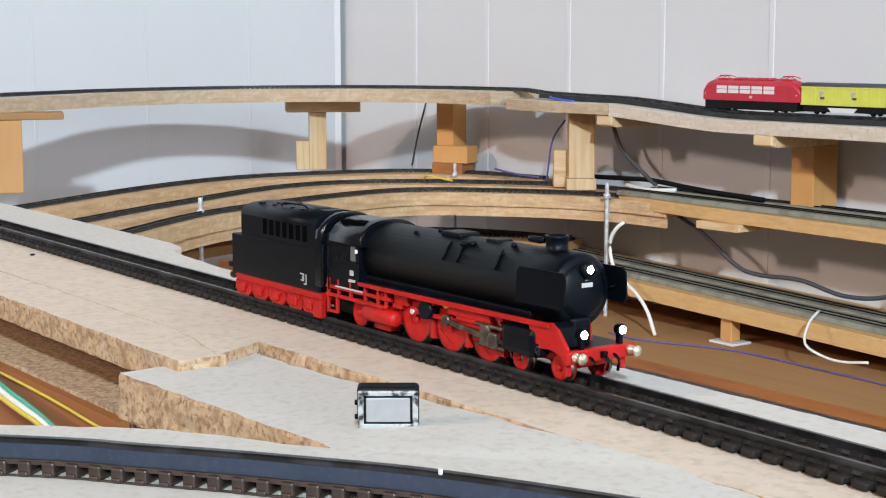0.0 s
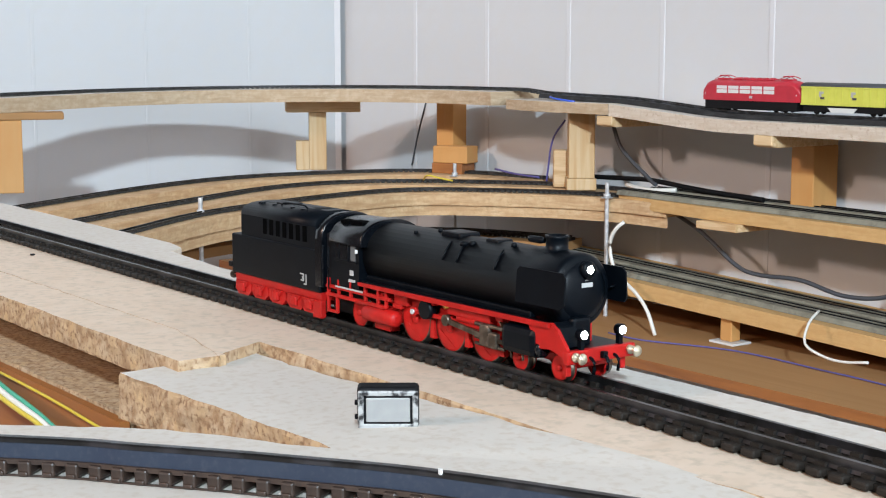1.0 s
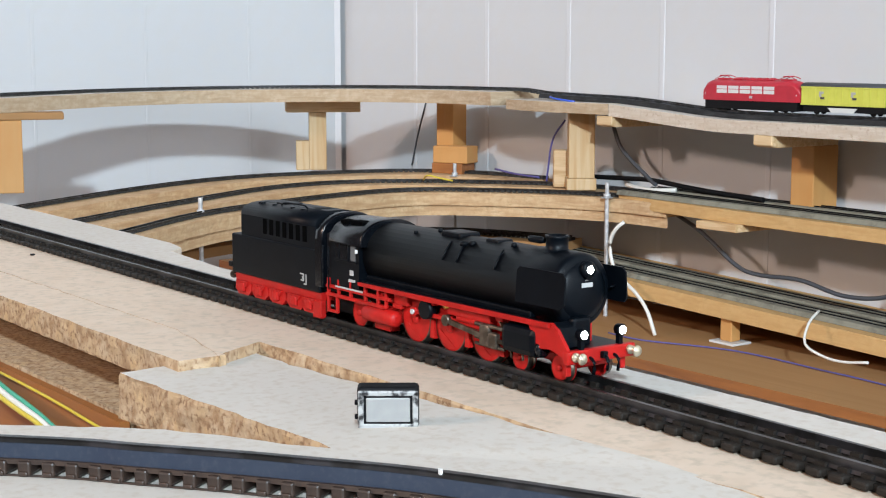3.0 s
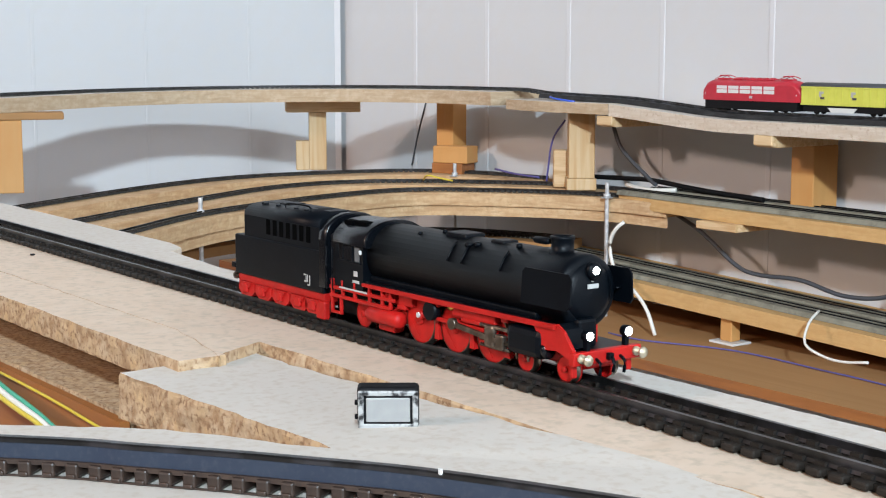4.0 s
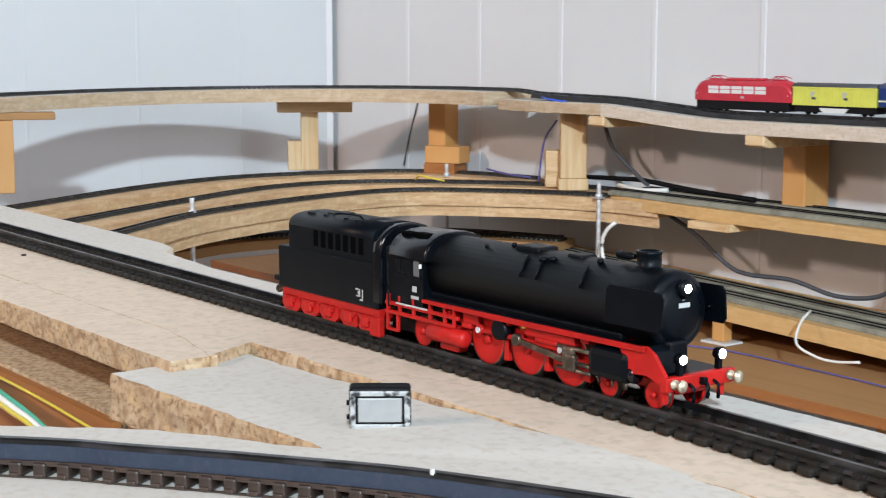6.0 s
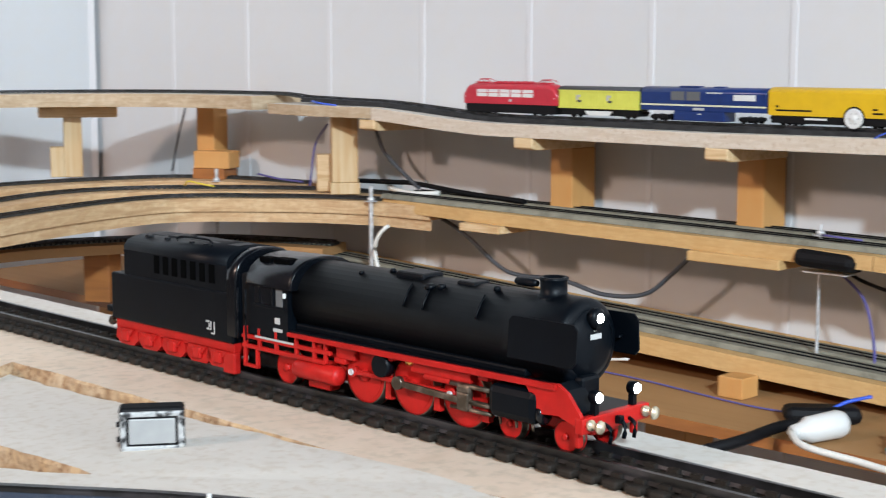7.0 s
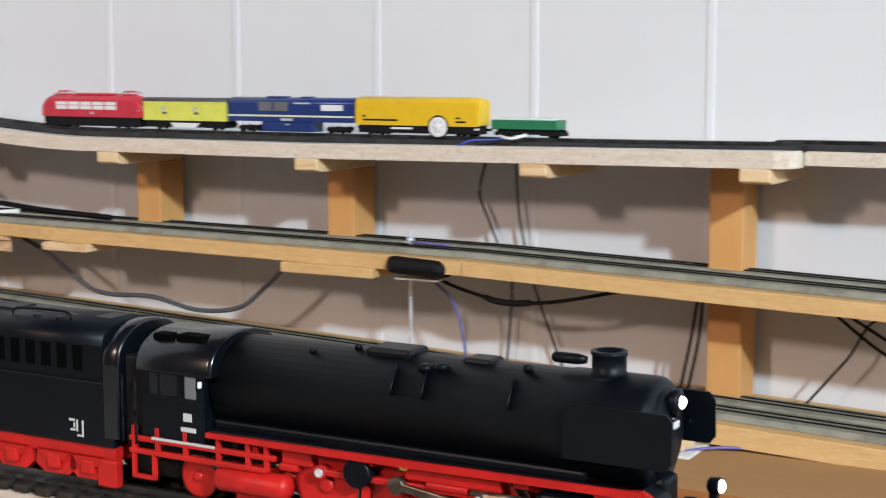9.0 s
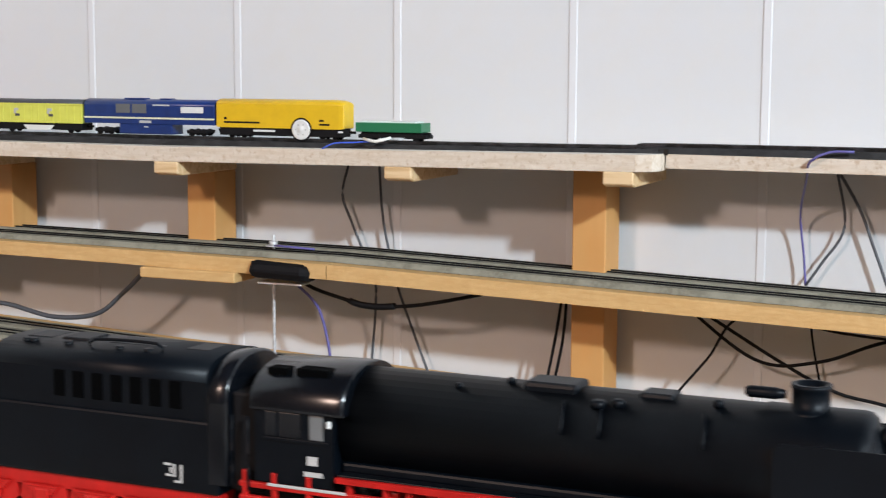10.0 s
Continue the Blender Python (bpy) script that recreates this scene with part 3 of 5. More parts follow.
# ---- posts and brackets ----
def block(name, x0, x1, y0, y1, z0, z1, mat, label, category="post", bevel=0.001, group=""):
    bm = bmesh.new()
    box(bm, x0, x1, y0, y1, z0, z1, bevel)
    return tagged(finish(name, bm, mat), label, category, group)


for x in (-0.605, -0.398, -0.191, 0.010, 0.178):
    z1 = 0.2083 + upper_slope(x, 0)
    bm = bmesh.new()
    prism(bm, [(-0.001, z1), (0.090, z1), (0.090, z1 - 0.011), (0.006, z1 - 0.011), (-0.001, z1 - 0.009)], x - 0.011, x + 0.011, "yz")
    bmesh.ops.bevel(bm, geom=bm.edges[:], offset=0.0008, segments=1, affect="EDGES")
    tagged(finish("shelf_bracket", bm, PINE_FLAT), "small pine batten under the upper shelf", "bracket", "brackets under the upper shelf")
for x, y0 in ((-0.400, 0.052), (-0.194, 0.052)):
    block("rear_post", x - 0.015, x + 0.0115, y0 + 0.006, 0.092, 0.137, 0.1971, PINE_DARK, "amber pine post between middle and upper shelf", group="posts between the shelves")
block("tall_post", 0.1270, 0.1530, 0.056, 0.0915, 0.016, 0.2085, PINE_DARK, "tall amber pine post passing behind the shelf edges")

# ---- steam engine (origin on the rail top, near the tender's front; x forward) ----
ENGINE_X = [(0, 0.1335), (2.6, 0.1335), (3.3, 0.1337), (4.0, 0.1356), (4.5, 0.1391), (5.0, 0.1453), (5.5, 0.1555), (6.0, 0.1685), (6.3, 0.1764), (6.5, 0.1838), (7.0, 0.2055), (7.5, 0.2271), (8.0, 0.2493), (8.5, 0.2735), (9.0, 0.2978), (9.5, 0.3214), (10.0, 0.3403)]
engine = thing("steam_locomotive", "black and red model express steam engine with oil tender", "locomotive", (0.1335, main_y(0.1335), RAIL_Z))


def mbox(bm, x0, x1, y0, y1, z0, z1, bevel=0.0):
    box(bm, x0 * MM, x1 * MM, y0 * MM, y1 * MM, z0 * MM, z1 * MM, bevel * MM)


def mcyl(bm, a, b, r0, r1=None, seg=16):
    cyl(bm, [c * MM for c in a], [c * MM for c in b], r0 * MM, None if r1 is None else r1 * MM, seg)


def hoop(w, z_side, z_top, n=12, low=None, round_=2.2):
    """Cross-section of a body with a vaulted top: list of (y, z) in mm."""
    out = []
    for k in range(n + 1):
        a = math.pi * k / n
        c, s = math.cos(a), math.sin(a)
        out.append((w * (abs(c) ** (2 / round_)) * (1 if c > 0 else -1), z_side + (z_top - z_side) * (s ** (2 / round_))))
    return out + [(-w, low), (w, low)]


def loft(bm, sections):
    """sections: (x, outline of (y, z)) in mm; skins them."""
    last = None
    for x, prof in sections:
        ring = [bm.verts.new((x * MM, y * MM, z * MM)) for y, z in prof]
        if last:
            for i in range(len(ring)):
                j = (i + 1) % len(ring)
                bm.faces.new((last[i], last[j], ring[j], ring[i])).smooth = i < len(ring) - 3
        else:
            bm.faces.new(ring[::-1])
        last = ring
    bm.faces.new(last)
    bmesh.ops.recalc_face_normals(bm, faces=bm.faces[:])


# tender
bm = bmesh.new()
mbox(bm, -51, 3.0, -10, 10, 6, 18.6, 0.5)
tender = part("tender_body", bm, BLACK, engine, "matt black tender tank")
bm = bmesh.new()
loft(bm, [(x, hoop(w, 25.2, t, n=16, low=18.2, round_=2.6)) for x, w, t in ((-45.6, 9.0, 28.2), (-45, 9.6, 29.0), (-20, 9.6, 29.2), (0.5, 9.6, 29.3))])
part("oil_bunker", bm, BLACK, tender)
bm = bmesh.new()
loft(bm, [(x, hoop(w, 22.0, t, low=8)) for x, w, t in ((0.4, 9.7, 28.9), (1.0, 10.1, 29.4), (4.2, 10.1, 29.6), (4.6, 9.8, 29.2))])
part("front_bulkhead", bm, BLACK_GLOSS, tender, "glossy black curved tender front")
for k in range(7):
    x = -31 + k * 4.0
    bm = bmesh.new()
    mbox(bm, x, x + 2.5, -9.72, -9.4, 20.2, 25.0, 0.2)
    part("louvre", bm, SLOT_BLACK, tender, "dark louvre slot")
for x0, x1, z in ((-42, -36, 29.1), (-34, -28, 29.4), (-24, -12, 29.2), (-8, -3, 29.3)):
    bm = bmesh.new()
    mbox(bm, x0, x1, -3.2, 3.2, 27.8, z, 0.4)
    part("hatch", bm, BLACK, tender)
for x in (-40, -38.5, -31, -14, -20):
    bm = bmesh.new()
    mcyl(bm, (x, -5.2, 28.0), (x, -5.2, 29.2), 0.8, seg=10)
    part("filler_cap", bm, BLACK, tender)
bm = bmesh.new()
tube(bm, [(-0.026, -0.0055, 0.0285), (-0.025, -0.0055, 0.0300), (-0.012, -0.0055, 0.0302), (-0.011, -0.0055, 0.0287)], 0.0003, 0.002)
part("grab_rail", bm, BLACK, tender)
bm = bmesh.new()
mbox(bm, -53.6, -51, -10, 10, 7.5, 9.2, 0.3)
mbox(bm, -52.5, -51, -8.6, 8.6, 9, 17, 0.4)
part("rear_ledge", bm, BLACK, tender)
for y in (-7.6, 7.6):
    bm = bmesh.new()
    mcyl(bm, (-51, y, 4.6), (-54, y, 4.6), 0.5, seg=8)
    mcyl(bm, (-54, y, 4.6), (-54.6, y, 4.6), 1.3, seg=14)
    part("rear_buffer", bm, STEEL, tender)
    bm = bmesh.new()
    lathe(bm, ((-0.0516, y * MM, 0.0082), (-1, 0, 0)), [(0, 0.0011), (0.0011, 0.0012), (0.0014, 0.0008)], 12)
    part("rear_lamp", bm, LAMP_GLOW, tender)
# tender lettering that cannot be made out: two bent white strokes
for x, z, w, h in ((-7.2, 10.6, 1.5, 0.45), (-5.9, 9.6, 0.45, 2.2), (-7.0, 8.7, 1.3, 0.40), (-6.6, 9.6, 0.4, 1.0), (-4.5, 9.3, 0.45, 2.8), (-5.1, 7.7, 1.6, 0.40)):
    bm = bmesh.new()
    mbox(bm, x - w / 2, x + w / 2, -10.06, -9.9, z - h / 2, z + h / 2)
    part("lettering_bar", bm, PRINT, tender)

# tender frame with its axle boxes
bm = bmesh.new()
mbox(bm, -50, 2.6, -9.2, 9.2, 4.6, 8.0, 0.2)
frame_t = part("tender_frame", bm, RED, engine, "bright red tender frame")
frame_t.matrix_basis = pose(0, 0, -0.0013)
for x in (-45, -34.2, -23.4, -12.4, -3.8):
    bm = bmesh.new()
    prism(bm, [((x - 4.6) * MM, 0.0052), ((x + 4.6) * MM, 0.0052), ((x + 5.2) * MM, 0.0022), ((x + 3.2) * MM, 0.0006), ((x - 3.2) * MM, 0.0006), ((x - 5.2) * MM, 0.0022)], -0.0092, -0.0078)
    part("bogie_side", bm, RED, frame_t)
    bm = bmesh.new()
    mbox(bm, x - 1.6, x + 1.6, -10.2, -9.0, 1.6, 4.6, 0.5)
    part("axle_box", bm, RED, frame_t)
    bm = bmesh.new()
    for k in range(4):
        mbox(bm, x - 3.6 + k * 0.35, x + 3.6 - k * 0.35, -9.9, -9.0, 4.6 - k * 0.42, 4.95 - k * 0.42)
    part("leaf_spring", bm, RED, frame_t)
bm = bmesh.new()
mbox(bm, -1.5, 3.2, -9.8, -7.6, -0.4, 5.0, 0.5)
part("tender_step", bm, RED, frame_t)

# cab
bm = bmesh.new()
loft(bm, [(x, hoop(w, 22.2, t, low=9.8)) for x, w, t in ((10.0, 10.0, 28.2), (24.6, 10.0, 28.9))])
cab = part("cab", bm, BLACK, engine, "matt black driver's cab")
bm = bmesh.new()
loft(bm, [(x, hoop(w, 22.4, t, low=22.0)) for x, w, t in ((9.0, 10.2, 28.6), (9.4, 10.5, 29.0), (25.6, 10.7, 29.4), (26.6, 10.5, 29.2))])
part("cab_roof", bm, BLACK_GLOSS, cab)
bm = bmesh.new()
mbox(bm, 11.0, 15.0, -7.6, -4.6, 26.6, 28.5, 0.3)
part("roof_vent", bm, SLOT_BLACK, cab)
bm = bmesh.new()
mbox(bm, 16.4, 22.6, -7.6, -4.2, 26.6, 28.7, 0.3)
part("roof_vent", bm, SLOT_BLACK, cab)
for x0, x1, m in ((12.0, 14.0, BLACK_GLOSS), (14.6, 18.6, BLACK_GLOSS), (20.2, 22.8, GREY_GLASS)):
    bm = bmesh.new()
    mbox(bm, x0, x1, -10.10, -9.9, 17.6, 21.8, 0.15)
    part("cab_window", bm, m, cab)
bm = bmesh.new()
mbox(bm, 11.6, 23.6, -10.25, -9.95, 16.9, 17.5, 0.1)
mbox(bm, 18.75, 19.4, -10.2, -9.95, 17.4, 22.0, 0.1)
part("window_frame", bm, BLACK, cab)
bm = bmesh.new()
mbox(bm, 23.8, 24.4, -11.0, -10.2, 20.0, 21.2, 0.2)
part("wind_deflector", bm, WHITE, cab, "small bright wind deflector")
for x0, x1, z0, z1 in ((19.8, 21.7, 13.4, 14.9), (19.2, 22.6, 11.5, 12.3)):
    bm = bmesh.new()
    mbox(bm, x0, x1, -10.12, -9.9, z0, z1)
    part("number_bar", bm, PRINT, cab)
bm = bmesh.new()
mbox(bm, 2.0, 30.0, -4.6, 4.6, 0.4, 9.4, 0.6)
part("rear_frame", bm, DARK, engine, "black frame under the cab")
bm = bmesh.new()
mbox(bm, 4.6, 10.4, -8.4, 8.4, 7, 24, 0.6)
part("gangway_bellows", bm, DARK, engine)
for x in (8.9, 5.8):
    bm = bmesh.new()
    tube(bm, [(x * MM, -0.0103, 0.0080), (x * MM, -0.0105, 0.0150), (x * MM, -0.0103, 0.0205)], 0.00025, 0.003, 6)
    part("handrail", bm, BLACK, cab)

# boiler
bm = bmesh.new()
lathe(bm, ((0.0250, 0, 0.0195), (1, 0, 0)), [(0, 0.0090), (0.067, 0.0090), (0.0672, 0.0092), (0.0812, 0.0092), (0.0822, 0.0090), (0.0829, 0.0084), (0.0833, 0.0072), (0.0836, 0.0)], 40)
boiler = part("boiler", bm, BLACK, engine, "long black boiler with smokebox")
bm = bmesh.new()
# long black block stands in for the shaded gap below the boiler
mbox(bm, 25, 98, -8.0, 8.0, 12.2, 14.0, 0.5)
# black saddle under the smokebox
mbox(bm, 97, 107.0, -4.6, 4.0, 6.6, 15.5, 0.8)
mbox(bm, 106, 110.2, -4.6, 1.2, 6.6, 13.6, 0.8)
part("gap_shade_and_saddle", bm, BLACK, boiler)
bm = bmesh.new()
mbox(bm, 54.5, 63.5, -3.4, 3.4, 27.0, 29.2, 0.7)
part("feed_dome", bm, BLACK, boiler)
bm = bmesh.new()
mbox(bm, 73.0, 78.5, -2.6, 2.6, 26.8, 28.9, 0.6)
part("sand_dome", bm, BLACK, boiler)
for x, y, z, r, h in ((67.5, -5.0, 26.6, 1.3, 1.2), (70.5, -4.6, 26.9, 1.0, 1.2), (85.5, -3.0, 28.0, 0.8, 1.1), (52.0, -1.5, 28.3, 0.7, 0.9), (44, -4, 27.3, 0.6, 0.8)):
    bm = bmesh.new()
    lathe(bm, ((x * MM, y * MM, z * MM), (0, 0, 1)), [(0, r * MM), (h * 0.7 * MM, r * MM), (h * MM, r * 0.6 * MM)], 12)
    part("boiler_fitting", bm, BLACK, boiler)
for x in (68, 84, 62):
    bm = bmesh.new()
    tube(bm, [(x * MM, -0.0052, 0.0272), ((x + 0.5) * MM, -0.0074, 0.0250), ((x + 0.5) * MM, -0.0086, 0.0226)], 0.00022, 0.003, 6)
    part("sand_pipe", bm, BLACK, boiler)
bm = bmesh.new()
lathe(bm, ((0.0985, 0, 0.0275), (0, 0, 1)), [(0, 0.0042), (0.0008, 0.0034), (0.0012, 0.0028), (0.0038, 0.0028), (0.0040, 0.0030), (0.0046, 0.0030), (0.0046, 0.0023), (0.0030, 0.0023), (0.0029, 0.0)], 24)
part("chimney", bm, BLACK, boiler)
bm = bmesh.new()
lathe(bm, ((0.0890, -0.001, 0.0304), (1, 0, 0)), [(0, 0.0006), (0.0006, 0.0009), (0.0045, 0.0009), (0.0060, 0.0006)], 12)
part("bell", bm, BLACK, boiler)
bm = bmesh.new()
lathe(bm, ((0.1076, 0, 0.0195), (1, 0, 0)), [(0, 0.0072), (0.0008, 0.0070), (0.0016, 0.0052), (0.0020, 0.0)], 30)
part("smokebox_door", bm, BLACK, boiler)
for sy in (-1, 1):
    bm = bmesh.new()
    prism(bm, [(0.0950, 0.0164), (0.1120, 0.0164), (0.1130, 0.0176), (0.1130, 0.0238), (0.1120, 0.0250), (0.0960, 0.0250), (0.0950, 0.0240)], -0.0002, 0.0002)
    for v in bm.verts:      # leaning in towards the top
        v.co.y += sy * (0.0100 - 0.07 * (v.co.z - 0.0164))
    part("smoke_deflector", bm, BLACK, engine)
    for x in (101, 109):
        bm = bmesh.new()
        mcyl(bm, (x, sy * 8.0, 20), (x, sy * 9.6, 20), 0.3, seg=6)
        part("deflector_stay", bm, BLACK, engine)


def lamp(x, y, z, r, name, hood=1.0):
    bm = bmesh.new()
    lathe(bm, ((x * MM, y * MM, z * MM), (1, 0, 0)), [(-0.0022, r * 0.7 * hood * MM), (-0.0018, r * 1.15 * hood * MM), (-0.0004, r * 1.25 * hood * MM), (0.0, r * 1.2 * MM), (0.0, r * MM)], 18)
    mbox(bm, x - 1.8, x - 0.5, y - 0.55, y + 0.55, 6.6 if z < 15 else z - r - 1.4, z - r * 0.9)
    ob = part(name, bm, BLACK, engine)
    bm = bmesh.new()
    lathe(bm, ((x * MM, y * MM, z * MM), (1, 0, 0)), [(0.0, r * 0.96 * MM), (0.0003, r * 0.85 * MM), (0.0006, r * 0.45 * MM), (0.0007, 0.0)], 18)
    part("lamp_lens", bm, LAMP_GLOW, ob, "lit white lamp lens")


lamp(110.8, 0, 25.0, 1.05, "top_headlamp", 1.6)
lamp(115.6, -5.9, 10.6, 1.10, "headlamp")
lamp(115.2, 6.6, 10.5, 1.15, "headlamp")
for x0, z, w, h in ((109.4, 22.6, 0.8, 0.8), (109.6, 21.2, 3.4, 1.1)):
    bm = bmesh.new()
    mbox(bm, x0, x0 + 0.25, -w / 2 * 1.0, w / 2, z - h / 2, z + h / 2, 0.05)
    part("number_bar", bm, PRINT, engine)
# running boards: black tread plates with red edges; the near edge widens into a sloping plate at the front
for y, end in ((-9.3, 108.5), (9.3, 98)):
    bm = bmesh.new()
    mbox(bm, 25.5, end, y - 1.1, y + 1.1, 12.0, 12.6, 0.2)
    part("tread_plate", bm, BLACK, engine)
for sy, end in ((-1, 0.1085), (1, 0.0980)):
    bm = bmesh.new()
    prism(bm, [(0.0255, 0.0113), (0.0255, 0.0122), (0.0600, 0.0125), (end, 0.0129), (end, 0.0117), (0.0600, 0.0112)], sy * 0.0104, sy * 0.0111)
    part("running_board_edge", bm, RED, engine)
bm = bmesh.new()
prism(bm, [(0.1000, 0.0120), (0.1086, 0.0129), (0.1112, 0.0114), (0.1146, 0.0074), (0.1146, 0.0050), (0.1120, 0.0056), (0.1090, 0.0066), (0.1040, 0.0062)], -0.0104, -0.0094)
part("front_side_plate", bm, RED, engine)
bm = bmesh.new()
prism(bm, [(0.1080, 0.0128), (0.1100, 0.0116), (0.1134, 0.0076), (0.1126, 0.0071), (0.1094, 0.0106), (0.1074, 0.0120)], -0.0094, -0.0036)
part("front_slope", bm, BLACK, engine)
bm = bmesh.new()
mbox(bm, 100, 114.0, -9.2, 9.2, 6.2, 6.9, 0.2)
part("front_deck", bm, BLACK, engine)
bm = bmesh.new()
mbox(bm, 20, 104, -3.6, 3.6, 6.0, 8.6, 0.3)
mbox(bm, 20, 107, -3.6, 3.6, 7.0, 12.6, 0.3)
mbox(bm, 96, 107, -4.4, 4.4, 4.6, 12.4, 0.6)
main_frame = part("main_frame", bm, RED, engine, "bright red engine frame")
for x0, x1, z0, z1, y in ((66, 84, 8.8, 11.2, -9.6), (70, 78, 7.8, 9.0, -9.8), (40.5, 47, 8.0, 11.4, -9.0), (56, 60, 10.0, 11.6, -9.6), (33, 36, 8.4, 10.6, -9.4), (40, 44, 6.8, 8.2, -9.2), (86, 89, 10.0, 12.0, -9.4)):
    bm = bmesh.new()
    mbox(bm, x0, x1, y, -3.0, z0, z1, 0.4)
    part("bracket", bm, RED, main_frame)
bm = bmesh.new()
lathe(bm, ((0.0670, -0.0096, 0.0114), (-1, 0, -0.4)), [(0, 0.0004), (0.0006, 0.0009), (0.0020, 0.0007)], 10)
part("brass_valve", bm, material("brass", (0.7, 0.45, 0.12), 0.3, 1.0), main_frame)
for x0, x1, z in ((7.0, 40.0, 9.0), (7.0, 38.0, 6.6)):
    bm = bmesh.new()
    mbox(bm, x0, x1, -10.3, -9.3, z - 0.5, z + 0.5, 0.2)
    part("footplate_bar", bm, RED, main_frame)
for x in (8, 13.5, 20, 27.5, 34, 38):
    bm = bmesh.new()
    mbox(bm, x - 0.5, x + 0.5, -10.2, -9.3, 6.4, 11.4, 0.2)
    part("footplate_post", bm, RED, main_frame)
bm = bmesh.new()
mbox(bm, 7.4, 13.0, -10.2, -9.2, 1.4, 2.2, 0.2)
mbox(bm, 7.4, 8.2, -10.2, -9.2, 1.6, 7.0, 0.2)
mbox(bm, 12.2, 13.0, -10.2, -9.2, 1.6, 7.0, 0.2)
part("cab_step", bm, RED, main_frame)
bm = bmesh.new()
mbox(bm, 12.5, 27.0, -10.5, -10.2, 9.2, 9.7, 0.1)
part("white_tread", bm, PRINT, main_frame)
bm = bmesh.new()
lathe(bm, ((0.0265, -0.0090, 0.0038), (1, 0, 0)), [(0, 0.0008), (0.0004, 0.0019), (0.0012, 0.0023), (0.0148, 0.0023), (0.0156, 0.0019), (0.0160, 0.0008)], 20)
part("air_tank", bm, RED, engine, "red air tank")
bm = bmesh.new()
mbox(bm, 30, 38, -8.6, -5, -0.4, 3.2, 0.6)
mbox(bm, 27, 46, -7, -4.5, 2.4, 6.0, 0.6)
part("ash_pan", bm, RED, engine)
bm = bmesh.new()
mcyl(bm, (57.0, -8.4, 8.8), (57.0, -10.6, 8.8), 2.7, 2.5, 18)
mbox(bm, 55.2, 58.8, -10.4, -8.4, 8.8, 12.0, 0.5)
part("lubricator", bm, BLACK, engine)
bm = bmesh.new()
mbox(bm, 90.2, 103.6, -11.2, -6.0, 3.4, 10.6, 1.7)
cylinder = part("cylinder_block", bm, BLACK, engine, "black cylinder block")
bm = bmesh.new()
lathe(bm, ((0.1036, -0.0088, 0.0058), (1, 0, 0)), [(0, 0.0022), (0.0008, 0.0021), (0.0012, 0.0012)], 18)
lathe(bm, ((0.1036, -0.0088, 0.0090), (1, 0, 0)), [(0, 0.0012), (0.0014, 0.0011)], 14)
part("cylinder_cover", bm, BLACK_GLOSS, cylinder)
for x in (92, 96.5, 101):
    bm = bmesh.new()
    mcyl(bm, (x, -9, 3.8), (x + 0.3, -9, 1.8), 0.4, 0.3, 8)
    part("drain_cock", bm, STEEL, cylinder)
for z, r in ((8.4, 0.55), (5.1, 0.6), (3.4, 0.45)):
    bm = bmesh.new()
    mcyl(bm, (78.5, -9.6, z), (90.6, -9.6, z), r, seg=10)
    part("slide_bar", bm, STEEL, cylinder)
bm = bmesh.new()
mbox(bm, 80.5, 84.5, -10.4, -8.8, 3.2, 8.8, 0.7)
part("guide_bracket", bm, STEEL, cylinder)
for x in (57.2, 72.6, 87.0):
    bm = bmesh.new()
    prism(bm, [((x - 0.6) * MM, 0.0062), ((x + 0.6) * MM, 0.0062), ((x + 1.0) * MM, 0.0010), ((x - 1.0) * MM, 0.0010)], -0.0080, -0.0066)
    part("brake_shoe", bm, RED, main_frame)

# front end
bm = bmesh.new()
mbox(bm, 113.4, 115.4, -10.6, 10.6, 3.8, 7.0, 0.3)
beam = part("buffer_beam", bm, RED, engine, "bright red buffer beam")
for y in (-8.6, 8.6):
    bm = bmesh.new()
    lathe(bm, ((0.1154, y * MM, 0.0056), (1, 0, 0)), [(0, 0.0011), (0.0008, 0.0011), (0.0009, 0.0006), (0.0026, 0.0006), (0.0027, 0.0014), (0.0031, 0.0013), (0.0034, 0.0)], 16)
    part("buffer", bm, BUFFER_METAL, beam)
    bm = bmesh.new()
    mbox(bm, 112.4, 113.4, y - 0.8, y + 0.8, 0.6, 4.2, 0.2)
    part("guard_iron", bm, RED, beam)
bm = bmesh.new()
mbox(bm, 115.4, 116.8, -0.7, 0.7, 4.6, 6.2, 0.2)
tube(bm, [(0.1166, 0, 0.0052), (0.1176, 0, 0.0040), (0.1172, 0, 0.0018)], 0.00045, 0.002, 6)
part("coupling_hook", bm, BLACK, beam)
for y in (-3.8, 3.8):
    bm = bmesh.new()
    tube(bm, [(0.1154, y * MM, 0.0050), (0.1170, y * MM, 0.0040), (0.1168, y * MM, 0.0012)], 0.0004, 0.002, 6)
    part("brake_hose", bm, BLACK, beam)
bm = bmesh.new()
prism(bm, [(0.1128, 0.0072), (0.1148, 0.0070), (0.1148, 0.0040), (0.1120, 0.0040)], -0.0094, -0.0086)
mbox(bm, 103.2, 104.4, -9.4, -8.6, 4.2, 9.6, 0.3)
part("front_step", bm, RED, engine)
bm = bmesh.new()
mbox(bm, 88.5, 112.6, -4.4, 4.4, 2.0, 4.8, 0.6)
part("pilot_frame", bm, RED, engine)
for x in (111.4, 112.4):
    bm = bmesh.new()
    mcyl(bm, (x, -9.4, 5.6), (x - 0.5, -9.4, 8.2), 0.55, 0.7, 10)
    part("bright_fitting", bm, BUFFER_METAL, engine)


